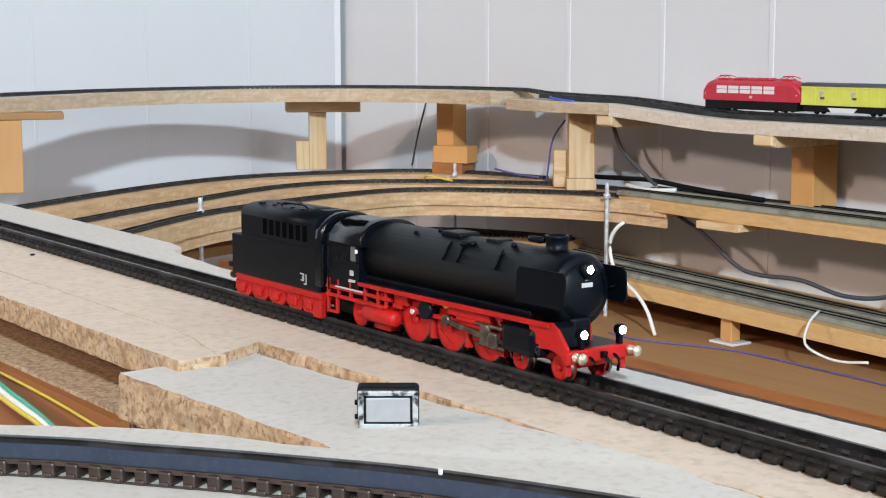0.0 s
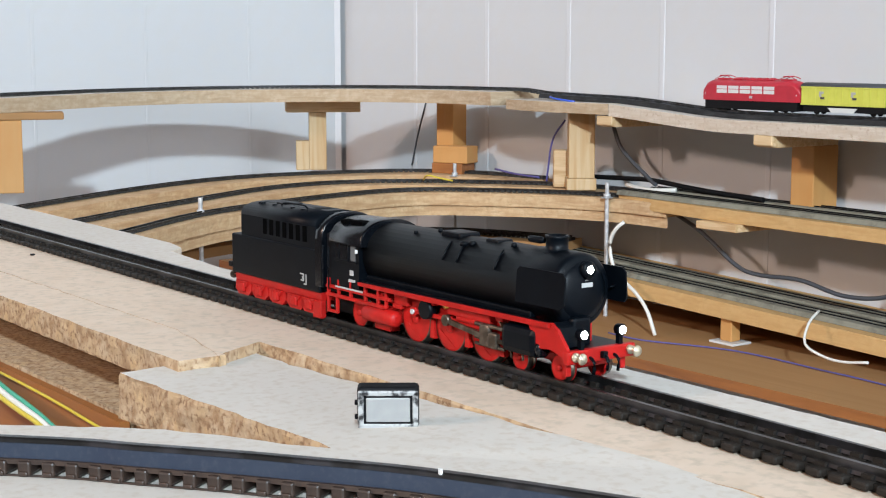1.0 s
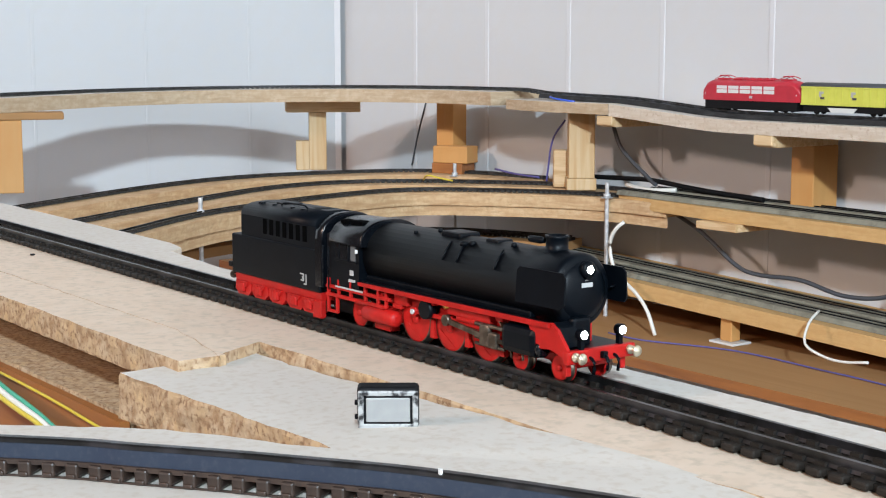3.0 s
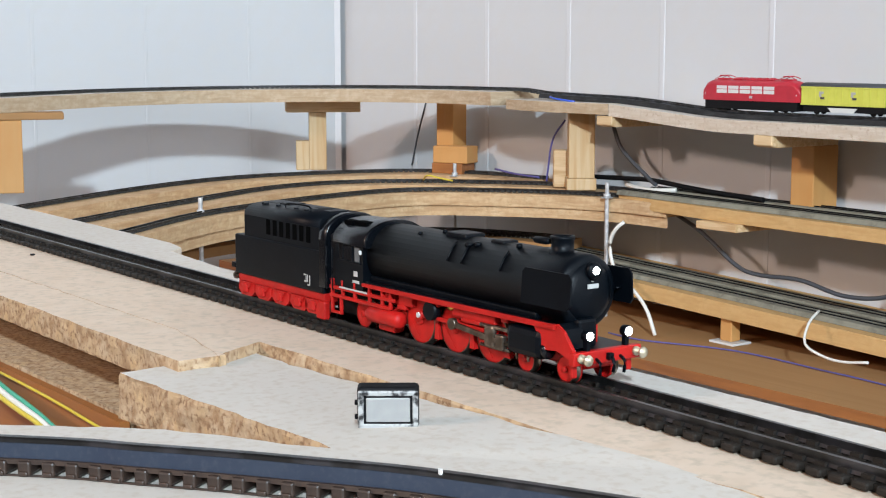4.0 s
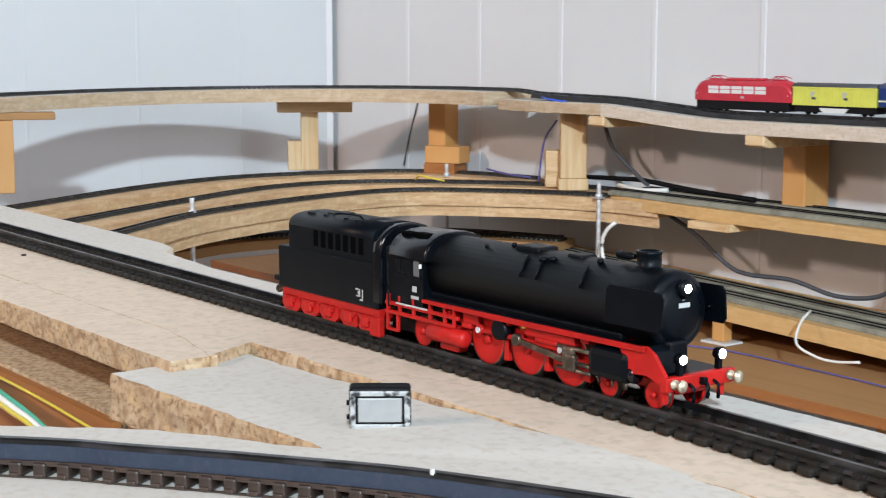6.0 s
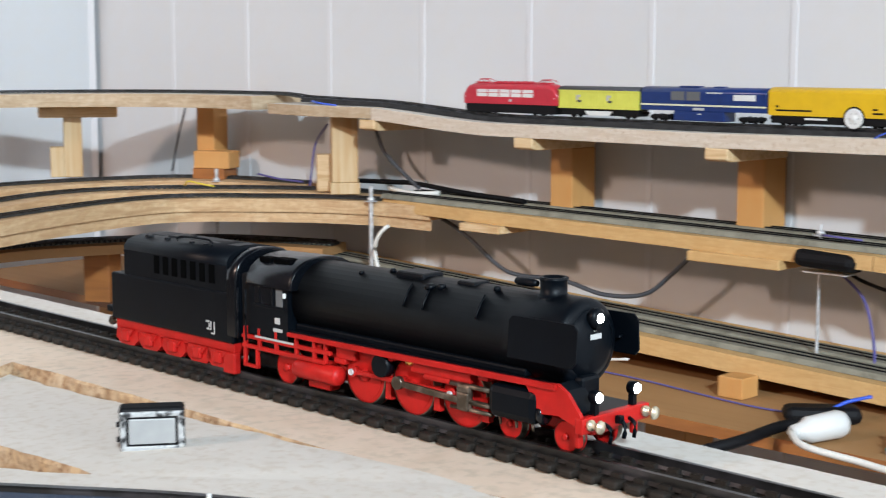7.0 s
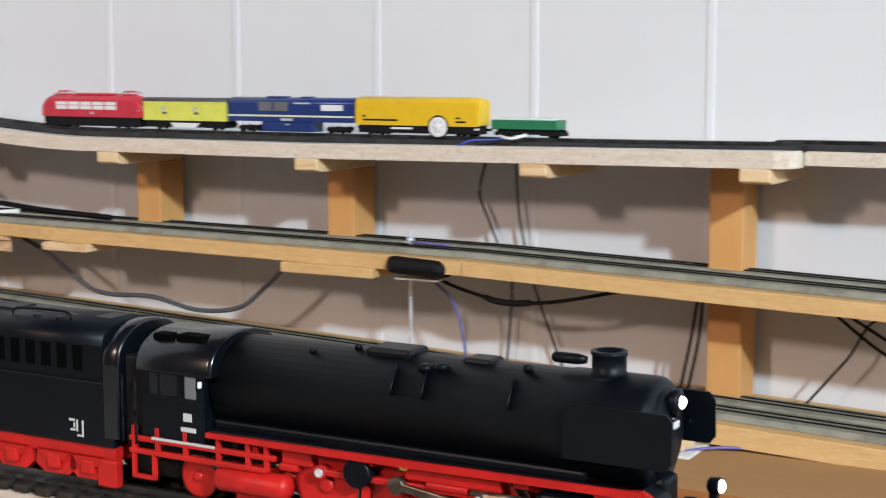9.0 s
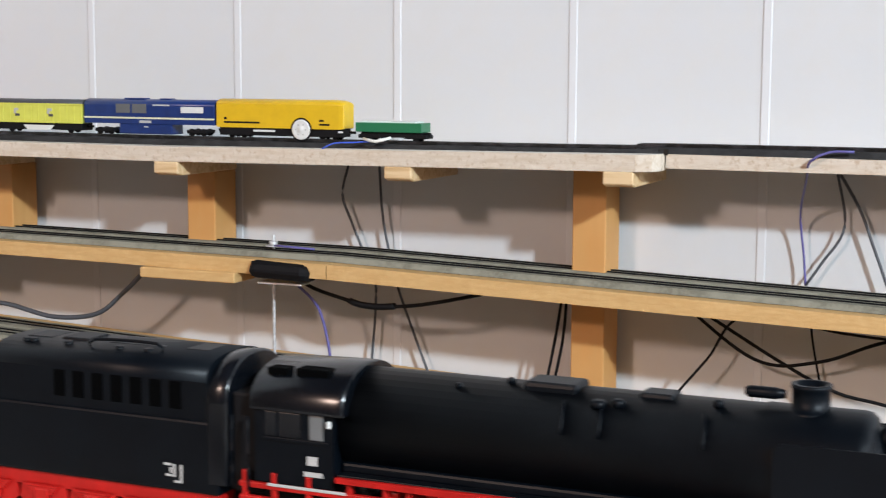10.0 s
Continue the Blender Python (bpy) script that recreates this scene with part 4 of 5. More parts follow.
# wheelsets
def wheelset(name, r, half, spokes, weight=False):
    bm = bmesh.new()
    for s in (-1, 1):
        y0 = s * half * MM
        lathe(bm, ((0, y0, 0), (0, -s, 0)), [(-0.0001, r * 0.84 * MM), (-0.0001, r * 0.97 * MM), (0.0001, r * 0.985 * MM), (0.0014, r * MM), (0.0017, r * 1.07 * MM), (0.0022, r * 1.07 * MM), (0.0022, r * 0.80 * MM), (0.0004, r * 0.80 * MM)], 36)
        lathe(bm, ((0, y0, 0), (0, -s, 0)), [(-0.0008, r * 0.10 * MM), (-0.0008, r * 0.19 * MM), (0.0002, r * 0.24 * MM), (0.0018, r * 0.24 * MM)], 16)
        lathe(bm, ((0, y0 - s * 0.0011, 0), (0, -s, 0)), [(0, r * 0.82 * MM), (0.0006, r * 0.82 * MM)], 30)
        for k in range(spokes):
            a = 2 * math.pi * k / spokes
            m = Matrix.Translation((0, y0 - s * 0.0007, 0)) @ Matrix.Rotation(a, 4, "Y")
            fs = box(bm, r * 0.18 * MM, r * 0.88 * MM, -0.0005, 0.0005, -r * 0.045 * MM - 0.0001, r * 0.045 * MM + 0.0001)
            bmesh.ops.transform(bm, matrix=m, verts=list({v for f in fs for v in f.verts}))
        if weight:
            prism(bm, [(r * MM * 0.80 * math.cos(radians(a)), r * MM * 0.80 * math.sin(radians(a))) for a in range(130, 231, 10)], y0 - 0.0004 * s, y0 + 0.0002 * s)
            cyl(bm, (r * 0.42 * MM, y0, 0), (r * 0.42 * MM, y0 + s * 0.0012, 0), 0.0010, seg=10)
    cyl(bm, (0, -half * MM, 0), (0, half * MM, 0), 0.0008, seg=8)
    ob = part(name, bm, RED, engine)
    bm = bmesh.new()
    for s in (-1, 1):
        lathe(bm, ((0, s * half * MM, 0), (0, -s, 0)), [(-0.0002, r * 0.945 * MM), (-0.0002, r * 0.97 * MM), (0.0, r * 0.99 * MM), (0.0014, r * 1.005 * MM), (0.0016, r * 1.075 * MM)], 36, False)
    part("tyre", bm, STEEL, ob, "thin dull metal tyre")
    return ob


WHEELS = []
for x in (49.2, 65.0, 80.7):
    WHEELS.append((wheelset("driving_wheelset", 6.7, 7.4, 18, True), x, 6.7))
WHEELS.append((wheelset("trailing_wheelset", 4.2, 7.0, 10), 20.8, 4.2))
for x in (93.2, 108.2):
    WHEELS.append((wheelset("pilot_wheelset", 3.3, 6.8, 10), x, 3.3))
for x in (-45, -33.5, -20, -4.5):
    WHEELS.append((wheelset("tender_wheelset", 3.1, 6.2, 8), x, 3.1))

# rods
bm = bmesh.new()
mbox(bm, 47.6, 82.4, -0.5, 0.5, -0.55, 0.55, 0.2)
for x in (49.2, 65.0, 80.7):
    mcyl(bm, (x, -0.7, 0), (x, 0.6, 0), 1.25, seg=14)
coupling_rod = part("coupling_rod", bm, RED, engine, "red coupling rod")
for x in (49.2, 65.0, 80.7):
    bm = bmesh.new()
    mcyl(bm, (x, -1.2, 0), (x, -0.6, 0), 0.75, seg=12)
    part("crank_pin", bm, ZINC, coupling_rod)
ROD_LEN = 20.0
bm = bmesh.new()
mbox(bm, 0, ROD_LEN, -0.45, 0.45, -0.7, 0.7, 0.2)
mcyl(bm, (0, -0.7, 0), (0, 0.6, 0), 1.5, seg=14)
mcyl(bm, (ROD_LEN, -0.7, 0), (ROD_LEN, 0.6, 0), 1.2, seg=14)
connecting_rod = part("connecting_rod", bm, STEEL, engine, "dull steel connecting rod")
bm = bmesh.new()
mbox(bm, -1.4, 1.8, -0.9, 0.9, -2.0, 2.0, 0.5)
mcyl(bm, (1.5, 0, 0), (9, 0, 0), 0.45, seg=10)
crosshead = part("crosshead", bm, STEEL, engine)

# ---- the short train parked on the upper shelf; x along the wall, z on the rail top ----
UP_Y, UP_Z = 0.0275, 0.2278


def bogie(parent, x, wheels=(-5.5, 5.5)):
    bm = bmesh.new()
    mbox(bm, x - 9, x + 9, -7, 7, 2.2, 5.0, 0.5)
    bg = part("bogie", bm, DARK, parent)
    for w in wheels:
        bm = bmesh.new()
        for y in (-4.6, 4.6):
            mcyl(bm, (x + w, y - 0.8, 2.9), (x + w, y + 0.8, 2.9), 2.9, seg=16)
        mcyl(bm, (x + w, -4.6, 2.9), (x + w, 4.6, 2.9), 0.7, seg=8)
        part("wheelset", bm, DARK, bg)


def couple(parent, x):
    bm = bmesh.new()
    mbox(bm, x - 2.4, x + 2.4, -1.6, 1.6, 4.6, 6.6, 0.4)
    part("coupler", bm, DARK, parent)


# crimson electric engine
red = thing("electric_locomotive", "crimson model electric locomotive with white window band", "locomotive", (-0.4325, UP_Y, UP_Z), "wagons of the shelf train")
bm = bmesh.new()
loft(bm, [(x, hoop(w, z1, t, low=lo)) for x, w, z1, t, lo in ((-58.6, 6.6, 14, 18.0, 10.5), (-57.6, 8.2, 17, 21.5, 9.6), (-53, 9.0, 22, 27.0, 9.6), (-47, 9.0, 24.0, 28.8, 9.6), (47, 9.0, 24.0, 28.8, 9.6), (53, 9.0, 22, 27.0, 9.6), (57.6, 8.2, 17, 21.5, 9.6), (58.6, 6.6, 14, 18.0, 10.5))])
body = part("body", bm, CRIMSON, red)
for k in range(5):
    bm = bmesh.new()
    mbox(bm, -40 + k * 14.2, -27.4 + k * 14.2, -9.15, -8.9, 16.2, 19.6, 0.1)
    mbox(bm, -40 + k * 14.2, -27.4 + k * 14.2, -9.15, -8.7, 20.1, 23.0, 0.1)
    part("side_window", bm, WHITE, body)
for x0, x1 in ((48.5, 55.0), (-55.0, -48.5)):
    bm = bmesh.new()
    mbox(bm, x0, x1, -8.8, 8.8, 14.6, 17.0, 0.5)
    part("front_stripe", bm, WHITE, body)
bm = bmesh.new()
for x in (52.6, -52.6):
    mbox(bm, x - 2.2, x + 2.2, -7.6, 7.6, 19.4, 22.6, 0.8)
part("windscreen", bm, GREY_GLASS, body)
bm = bmesh.new()
mbox(bm, 0, 3.6, -9.2, -8.9, 12.0, 14.2, 0.1)
part("crest_bar", bm, PRINT, body)
for x in (-38, 38):
    bm = bmesh.new()
    for y in (-4, 4):
        tube(bm, [((x - 9) * MM, y * MM, 0.0290), ((x + 2) * MM, y * 0.8 * MM, 0.0325), ((x + 10) * MM, y * MM, 0.0303)], 0.0004, 0.004, 6)
    mbox(bm, x - 2, x + 2, -5.5, 5.5, 31.8, 32.7, 0.2)
    mbox(bm, x - 7, x + 7, -3, 3, 28.4, 29.8, 0.4)
    part("pantograph", bm, CRIMSON, red)
bm = bmesh.new()
mbox(bm, -24, 24, -4.6, 4.6, 28.3, 29.8, 0.5)
for k in range(6):
    mbox(bm, -22 + k * 8, -18 + k * 8, -2, 2, 29.6, 30.6, 0.3)
part("roof_gear", bm, CRIMSON, red)
bm = bmesh.new()
mbox(bm, -55, 55, -8.4, 8.4, 1.6, 9.8, 0.5)
part("underframe", bm, DARK, red)
bogie(red, -34), bogie(red, 34), couple(red, 60)

# lemon van
van = thing("goods_van", "lemon yellow model goods van with grey roof", "wagon", (-0.3280, UP_Y, UP_Z), "wagons of the shelf train")
bm = bmesh.new()
mbox(bm, -44.5, 44.5, -8.8, 8.8, 8.2, 24.4, 0.4)
body = part("body", bm, LEMON, van)
for k in range(13):
    bm = bmesh.new()
    mbox(bm, -43.2 + k * 7.2, -42.6 + k * 7.2, -9.1, -8.7, 8.6, 24.0)
    part("rib", bm, LEMON, body)
bm = bmesh.new()
mbox(bm, -44.8, 44.8, -9.3, -8.7, 8.0, 9.4, 0.2)
mbox(bm, -44.8, 44.8, -9.3, -8.7, 22.8, 24.2, 0.2)
part("side_sill", bm, LEMON, body)
for x in (-22, 12):
    for dx, dz, w, h in ((0, 2.0, 4.6, 2.0), (-1.2, -0.2, 2.4, 2.8), (1.2, -2.6, 4.4, 2.0)):
        bm = bmesh.new()
        mbox(bm, x + dx - w / 2, x + dx + w / 2, -9.25, -9.0, 17 + dz - h / 2, 17 + dz + h / 2)
        part("printed_mark", bm, ROOF_GREY if dx > 0 else PRINT, body)
bm = bmesh.new()
loft(bm, [(x, hoop(9.2, 24.4, 27.6, low=24.0)) for x in (-45, 45)])
part("roof", bm, ROOF_GREY, van)
bm = bmesh.new()
mbox(bm, -43, 43, -7.6, 7.6, 2.4, 8.4, 0.4)
part("underframe", bm, DARK, van)
bm = bmesh.new()
prism(bm, [(-0.015, 0.0062), (0.016, 0.0062), (0.012, 0.0022), (-0.011, 0.0022)], -0.0088, -0.0078)
part("tool_box", bm, WHITE, van, "white box under the floor")
bogie(van, -30, (0,)), bogie(van, 30, (0,)), couple(van, 46.5)

# navy track cleaning car
blue = thing("cleaning_car", "navy blue model track cleaning car with pale stripe", "wagon", (-0.2195, UP_Y, UP_Z), "wagons of the shelf train")
bm = bmesh.new()
loft(bm, [(x, hoop(w, 24.0, t, low=9.0)) for x, w, t in ((-62.0, 8.7, 28.2), (-61.4, 9.1, 28.8), (61.4, 9.1, 28.8), (62.0, 8.7, 28.2))])
body = part("body", bm, NAVY, blue)
bm = bmesh.new()
mbox(bm, -28, 22, -8.6, 8.6, 0.8, 9.4, 0.8)
part("cleaning_tank", bm, NAVY, blue)
bm = bmesh.new()
mbox(bm, -62.1, 62.1, -9.3, -9.0, 13.0, 14.4, 0.1)
part("stripe", bm, CREAM, body)
for x0 in (-30.5, -15.0):
    bm = bmesh.new()
    mbox(bm, x0, x0 + 13.6, -9.3, -9.0, 17.6, 25.0, 0.2)
    part("window", bm, GREY_GLASS, body)
bm = bmesh.new()
mbox(bm, 31, 52, -9.22, -9.0, 18.4, 23.2, 0.1)
part("white_mark", bm, WHITE, body, "white lettering shown as one plain bar")
bm = bmesh.new()
mbox(bm, 4.5, 20.5, -9.22, -9.0, 23.6, 24.8)
mbox(bm, -8, 3, -9.22, -9.0, 9.8, 11.8)
mbox(bm, -4, 0, -9.0, -8.5, 6.2, 7.2)
part("lettering_bar", bm, PRINT, body)
bm = bmesh.new()
mbox(bm, -26, -6, -4, 4, 28.2, 29.6, 0.5)
mbox(bm, 8, 18, -4, 4, 28.2, 29.5, 0.5)
part("roof_vent", bm, NAVY, blue)
bogie(blue, -44), bogie(blue, 44), couple(blue, 63.5)

# yellow vacuum car
yel = thing("cleaning_car", "plain yellow box-shaped model car with white side wheel", "wagon", (-0.0965, UP_Y, UP_Z), "wagons of the shelf train")
bm = bmesh.new()
loft(bm, [(x, hoop(w, 26.2, t, low=lo)) for x, w, t, lo in ((-59.2, 8.9, 29.4, 8.4), (-58.4, 9.3, 30.2, 8.0), (40, 9.3, 30.4, 8.0), (48.6, 9.3, 30.0, 8.0), (52.2, 8.8, 28.6, 8.6), (52.8, 8.2, 27.6, 9.0))])
body = part("body", bm, YELLOW, yel)
bm = bmesh.new()
lathe(bm, ((0.0165, -0.0093, 0.0074), (0, -1, 0)), [(0, 0.0092), (0.0002, 0.0092)], 26)
part("wheel_arch", bm, DARK, body)
bm = bmesh.new()
lathe(bm, ((0.0165, -0.0093, 0.0074), (0, -1, 0)), [(0, 0.0078), (0.0008, 0.0078), (0.0011, 0.0068), (0.0009, 0.0060), (0.0009, 0.0024), (0.0013, 0.0020), (0.0014, 0.0)], 28)
wheel = part("side_wheel", bm, WHITE, yel, "white plastic side wheel")
bm = bmesh.new()
for k in range(6):
    a = k * math.pi / 3
    cyl(bm, (0.0165 + 0.0042 * math.cos(a), -0.0103, 0.0074 + 0.0042 * math.sin(a)), (0.0165 + 0.0042 * math.cos(a), -0.0105, 0.0074 + 0.0042 * math.sin(a)), 0.0007, seg=8)
part("wheel_hole", bm, PRINT, wheel)
bm = bmesh.new()
mbox(bm, -52, -20, -9.45, -9.2, 11.4, 12.8)
mbox(bm, -52, -49.6, -9.45, -9.2, 14.2, 16.0)
mbox(bm, 32, 36, -9.45, -9.2, 13.8, 15.2)
mbox(bm, 32, 41, -9.45, -9.2, 10.8, 12.2)
part("lettering_bar", bm, DARK, body)
bm = bmesh.new()
mbox(bm, -57, 50.5, -8.0, 8.0, 2.0, 8.2, 0.4)
part("underframe", bm, DARK, yel)
bm = bmesh.new()
mbox(bm, -26, -7, -9.4, -8.2, 5.0, 6.6, 0.3)
part("white_lug", bm, WHITE, yel)
bm = bmesh.new()
mbox(bm, 48, 52, -9.2, -8.2, 5.4, 6.8, 0.3)
part("white_lug", bm, WHITE, yel)
bogie(yel, -42), bogie(yel, 38), couple(yel, 56)

# green flat car
flat = thing("flat_car", "low dark green model flat car with pale glossy top", "wagon", (-0.0045, UP_Y, UP_Z), "wagons of the shelf train")
bm = bmesh.new()
mbox(bm, -29.5, 25.0, -9.0, 9.0, 6.8, 14.0, 0.6)
body = part("body", bm, GREEN, flat)
bm = bmesh.new()
mbox(bm, -26.5, 20.0, -7.6, 7.6, 13.6, 15.0, 0.4)
part("cover_plate", bm, material("pale_green_gloss", (0.55, 0.66, 0.60), 0.15), flat, "pale glossy cover plate")
bm = bmesh.new()
mbox(bm, -26, 24, -6.5, 6.5, 3.0, 7.0, 0.4)
mbox(bm, 24, 29, -2, 2, 3.6, 6.8, 0.5)
part("underframe", bm, DARK, flat)
bogie(flat, -19, (0,)), bogie(flat, 19, (0,))

# ---- posts of the corner ----
def turned_block(name, cx, cy, yaw, w, d, z0, z1, mat, label, category="post", bevel=0.001, group=""):
    bm = bmesh.new()
    box(bm, -w / 2, w / 2, -d / 2, d / 2, 0, z1 - z0, bevel)
    ob = tagged(finish(name, bm, mat), label, category, group)
    ob.matrix_basis = pose(cx, cy, z0, 0, 0, yaw)
    return ob


turned_block("corner_post", -1.0697, -0.0476, 60, 0.021, 0.03, 0.1376, 0.2075, PINE, "pale pine post under a cross piece", group="posts between the shelves")
turned_block("cross_piece", -1.070, -0.040, 62, 0.090, 0.040, 0.2077, 0.2222, PINE_FLAT, "flat pine cross piece on the corner post", "bracket")
turned_block("post_cleat", -1.0755, -0.0655, 60, 0.016, 0.022, 0.1376, 0.173, PINE, "short pine cleat screwed to the corner post", "bracket")
turned_block("rear_corner_post", -0.950, 0.068, 20, 0.024, 0.030, 0.1376, 0.2226, PINE_DARK, "pine post carrying the curved upper strip", group="posts between the shelves")
turned_block("stacked_block", -0.925, 0.055, 25, 0.046, 0.028, 0.1500, 0.1700, PINE_DARK, "orange pine offcut wedged at the foot of a post", "block")
turned_block("stacked_block", -0.928, 0.054, 22, 0.042, 0.030, 0.1376, 0.1498, BROWN_PLY, "reddish wood offcut under the pine offcut", "block")
turned_block("front_corner_post", -0.680, 0.036, 52, 0.027, 0.032, 0.1500, 0.2190, PINE, "thick pale pine post under the upper joint", group="posts between the shelves")
turned_block("post_packing", -0.680, 0.036, 52, 0.031, 0.034, 0.1376, 0.1499, PINE, "pine packing piece under the thick post", "block")
turned_block("post_cleat", -0.712, 0.040, 52, 0.022, 0.02, 0.1376, 0.177, PINE_FLAT, "short yellow pine cleat beside the thick post", "bracket")
turned_block("left_post", -1.008, -0.466, 70, 0.040, 0.040, 0.1376, 0.2118, PINE_DARK, "amber pine post below the end of the curve", group="posts between the shelves")
turned_block("left_cross_piece", -1.000, -0.440, 70, 0.070, 0.035, 0.2120, 0.2194, BASE_WOOD, "dark flat cross piece on the left post".replace("left", "amber"), "bracket")
block("joint_plate", -0.215, -0.128, -0.004, 0.060, 0.1157, 0.1240, CHIP_WARM, "chipboard joint plate under the middle shelf", "plate")
block("joint_plate", -0.474, -0.424, -0.004, 0.050, 0.1187, 0.1260, PINE_FLAT, "small pine joint plate under the middle shelf", "plate")
block("low_post", -0.438, -0.424, -0.006, 0.006, 0.0185, 0.0400, PINE_DARK, "short pine post under the lowest shelf", group="posts of the lowest shelf")
block("low_post", 0.119, 0.144, -0.040, -0.0135, 0.0185, 0.0300, PINE_FLAT, "short pine post under the lowest shelf", group="posts of the lowest shelf")
block("low_post", -0.1600, -0.1370, -0.0360, -0.0135, 0.0162, 0.0330, PINE_DARK, "amber pine block in front of the lowest shelf", group="posts of the lowest shelf")
block("paper_pad", -0.446, -0.416, -0.012, 0.012, 0.0162, 0.0183, WHITE, "white paper pad under a short post", "pad", 0.0004)
block("paper_pad", 0.112, 0.152, -0.050, 0.005, 0.0162, 0.0183, WHITE, "white paper pad under a short post", "pad", 0.0004)
low_curve = spline([(-0.70, 0.04, 0), (-0.83, -0.02, 0), (-0.90, -0.13, 0), (-0.92, -0.26, 0), (-0.85, -0.42, 0)], 0.02)
board("low_curve_board", strip(low_curve, 0.03, 0.03), 0.0700, 0.0800, BASE_WOOD, BASE_WOOD, "curved brown board strip of the lowest level", 0.0006, seed=61)
track("low_curve_track", [Vector((p.x, p.y, 0.0802)) for p in low_curve], "dark curved track of the lowest level", BED_GREY, SLEEPER, RAIL, single=False)
for x, y in ((-0.90, -0.12), (-0.88, -0.34), (-0.76, 0.02)):
    turned_block("curve_support", x, y, 30, 0.03, 0.03, 0.0162, 0.0698, BROWN_PLY, "dark brown wooden support under the low curve", group="supports of the low curve")


# ---- threaded rods with nuts ----
def rod(x, y, z_top, z_seat, z_low, r=0.0023, label="zinc threaded rod with nut and washer through the shelf"):
    rd = thing("threaded_rod", label, "rod", (x, y, 0), "threaded rods")
    bm = bmesh.new()
    n = int((z_top - z_low) / 0.0008)
    lathe(bm, ((0, 0, z_low), (0, 0, 1)), [(k * 0.0008, r if k % 2 else r * 0.86) for k in range(n)], 10)
    part("rod", bm, ZINC, rd)
    bm = bmesh.new()
    cyl(bm, (0, 0, z_seat + 0.0008), (0, 0, z_seat + 0.0042), 0.0036, seg=6)
    part("nut", bm, ZINC, rd)
    bm = bmesh.new()
    cyl(bm, (0, 0, z_seat), (0, 0, z_seat + 0.0008), 0.0062, seg=18)
    part("washer", bm, ZINC, rd)


rod(-0.603, 0.003, 0.1535, 0.1362, 0.016)
rod(-0.893, 0.030, 0.1535, 0.1370, 0.016)
rod(-0.709, -0.395, 0.1520, 0.1360, 0.016)
rod(-0.112, 0.030, 0.1525, 0.1420, 0.016, 0.0014)


# ---- cables ----
def wire(name, points, r, mat, label):
    bm = bmesh.new()
    tube(bm, points, r, 0.005, 7)
    return tagged(finish(name, bm, mat), label, "cable")


W = 0.088
wire("thin_wire", [(-0.074, W, 0.206), (-0.080, W, 0.180), (-0.072, W, 0.158), (-0.060, W, 0.131), (-0.050, W, 0.105), (-0.055, W, 0.030)], 0.0011, WIRE_GREY, "thin dark wire hanging behind the shelves")
wire("thin_wire", [(-0.047, W, 0.207), (-0.044, W, 0.165), (-0.037, W, 0.131), (-0.028, W, 0.100), (0.000, W, 0.030)], 0.0011, WIRE_GREY, "thin dark wire hanging behind the shelves")
wire("sagging_cable", [(-0.56, 0.05, 0.124), (-0.51, 0.042, 0.108), (-0.464, 0.04, 0.082), (-0.436, 0.04, 0.0755), (-0.385, 0.04, 0.0765), (-0.335, 0.04, 0.0685), (-0.290, 0.04, 0.074), (-0.262, 0.04, 0.094), (-0.243, 0.04, 0.111), (-0.235, 0.04, 0.119)], 0.0021, WIRE_GREY, "dark cable sagging under the middle shelf")
wire("tape_cable", [(-0.085, 0.012, 0.1225), (-0.072, 0.022, 0.112), (-0.050, 0.03, 0.104), (-0.028, 0.03, 0.100), (0.012, 0.03, 0.103), (0.066, 0.03, 0.1150), (0.085, 0.03, 0.1205)], 0.0015, DARK, "black cable running from the taped joint")
bm = bmesh.new()
tube(bm, [(-0.045, 0.030, 0.1030), (-0.036, 0.030, 0.1005), (-0.020, 0.030, 0.0998), (-0.006, 0.030, 0.1012)], 0.0026, 0.004, 9)
tagged(finish("cable_joint", bm, DARK), "black taped splice on a cable", "cable")
wire("violet_wire", [(-0.092, 0.02, 0.119), (-0.080, 0.036, 0.100), (-0.074, 0.040, 0.085), (-0.068, 0.040, 0.060), (-0.066, 0.040, 0.036)], 0.0012, WIRE_VIOLET, "violet wire hanging from the taped joint")
wire("right_wire".replace("right_", "black_"), [(0.313, W, 0.214), (0.320, W, 0.172), (0.305, W, 0.145), (0.294, W, 0.128)], 0.0010, WIRE_GREY, "thin dark wire below the shelf extension")
wire("black_wire", [(0.313, W, 0.214), (0.330, W, 0.185), (0.340, W, 0.160), (0.352, W, 0.128)], 0.0012, WIRE_GREY, "thin dark wire below the shelf extension")
wire("violet_wire", [(0.334, 0.020, 0.2290), (0.318, 0.018, 0.2285), (0.306, 0.016, 0.2220), (0.300, 0.040, 0.208), (0.290, 0.080, 0.180), (0.292, W, 0.150), (0.294, W, 0.128)], 0.0009, WIRE_VIOLET, "thin violet wire led over the shelf edge")
wire("black_wire", [(0.200, 0.07, 0.118), (0.262, 0.07, 0.0745), (0.308, 0.07, 0.076), (0.354, 0.07, 0.094), (0.42, 0.07, 0.11)], 0.0013, DARK, "black wire sagging under the middle shelf")
wire("black_wire", [(0.202, 0.072, 0.118), (0.305, 0.072, 0.061), (0.356, 0.072, 0.048), (0.44, 0.072, 0.032)], 0.0013, DARK, "black wire sagging under the middle shelf")
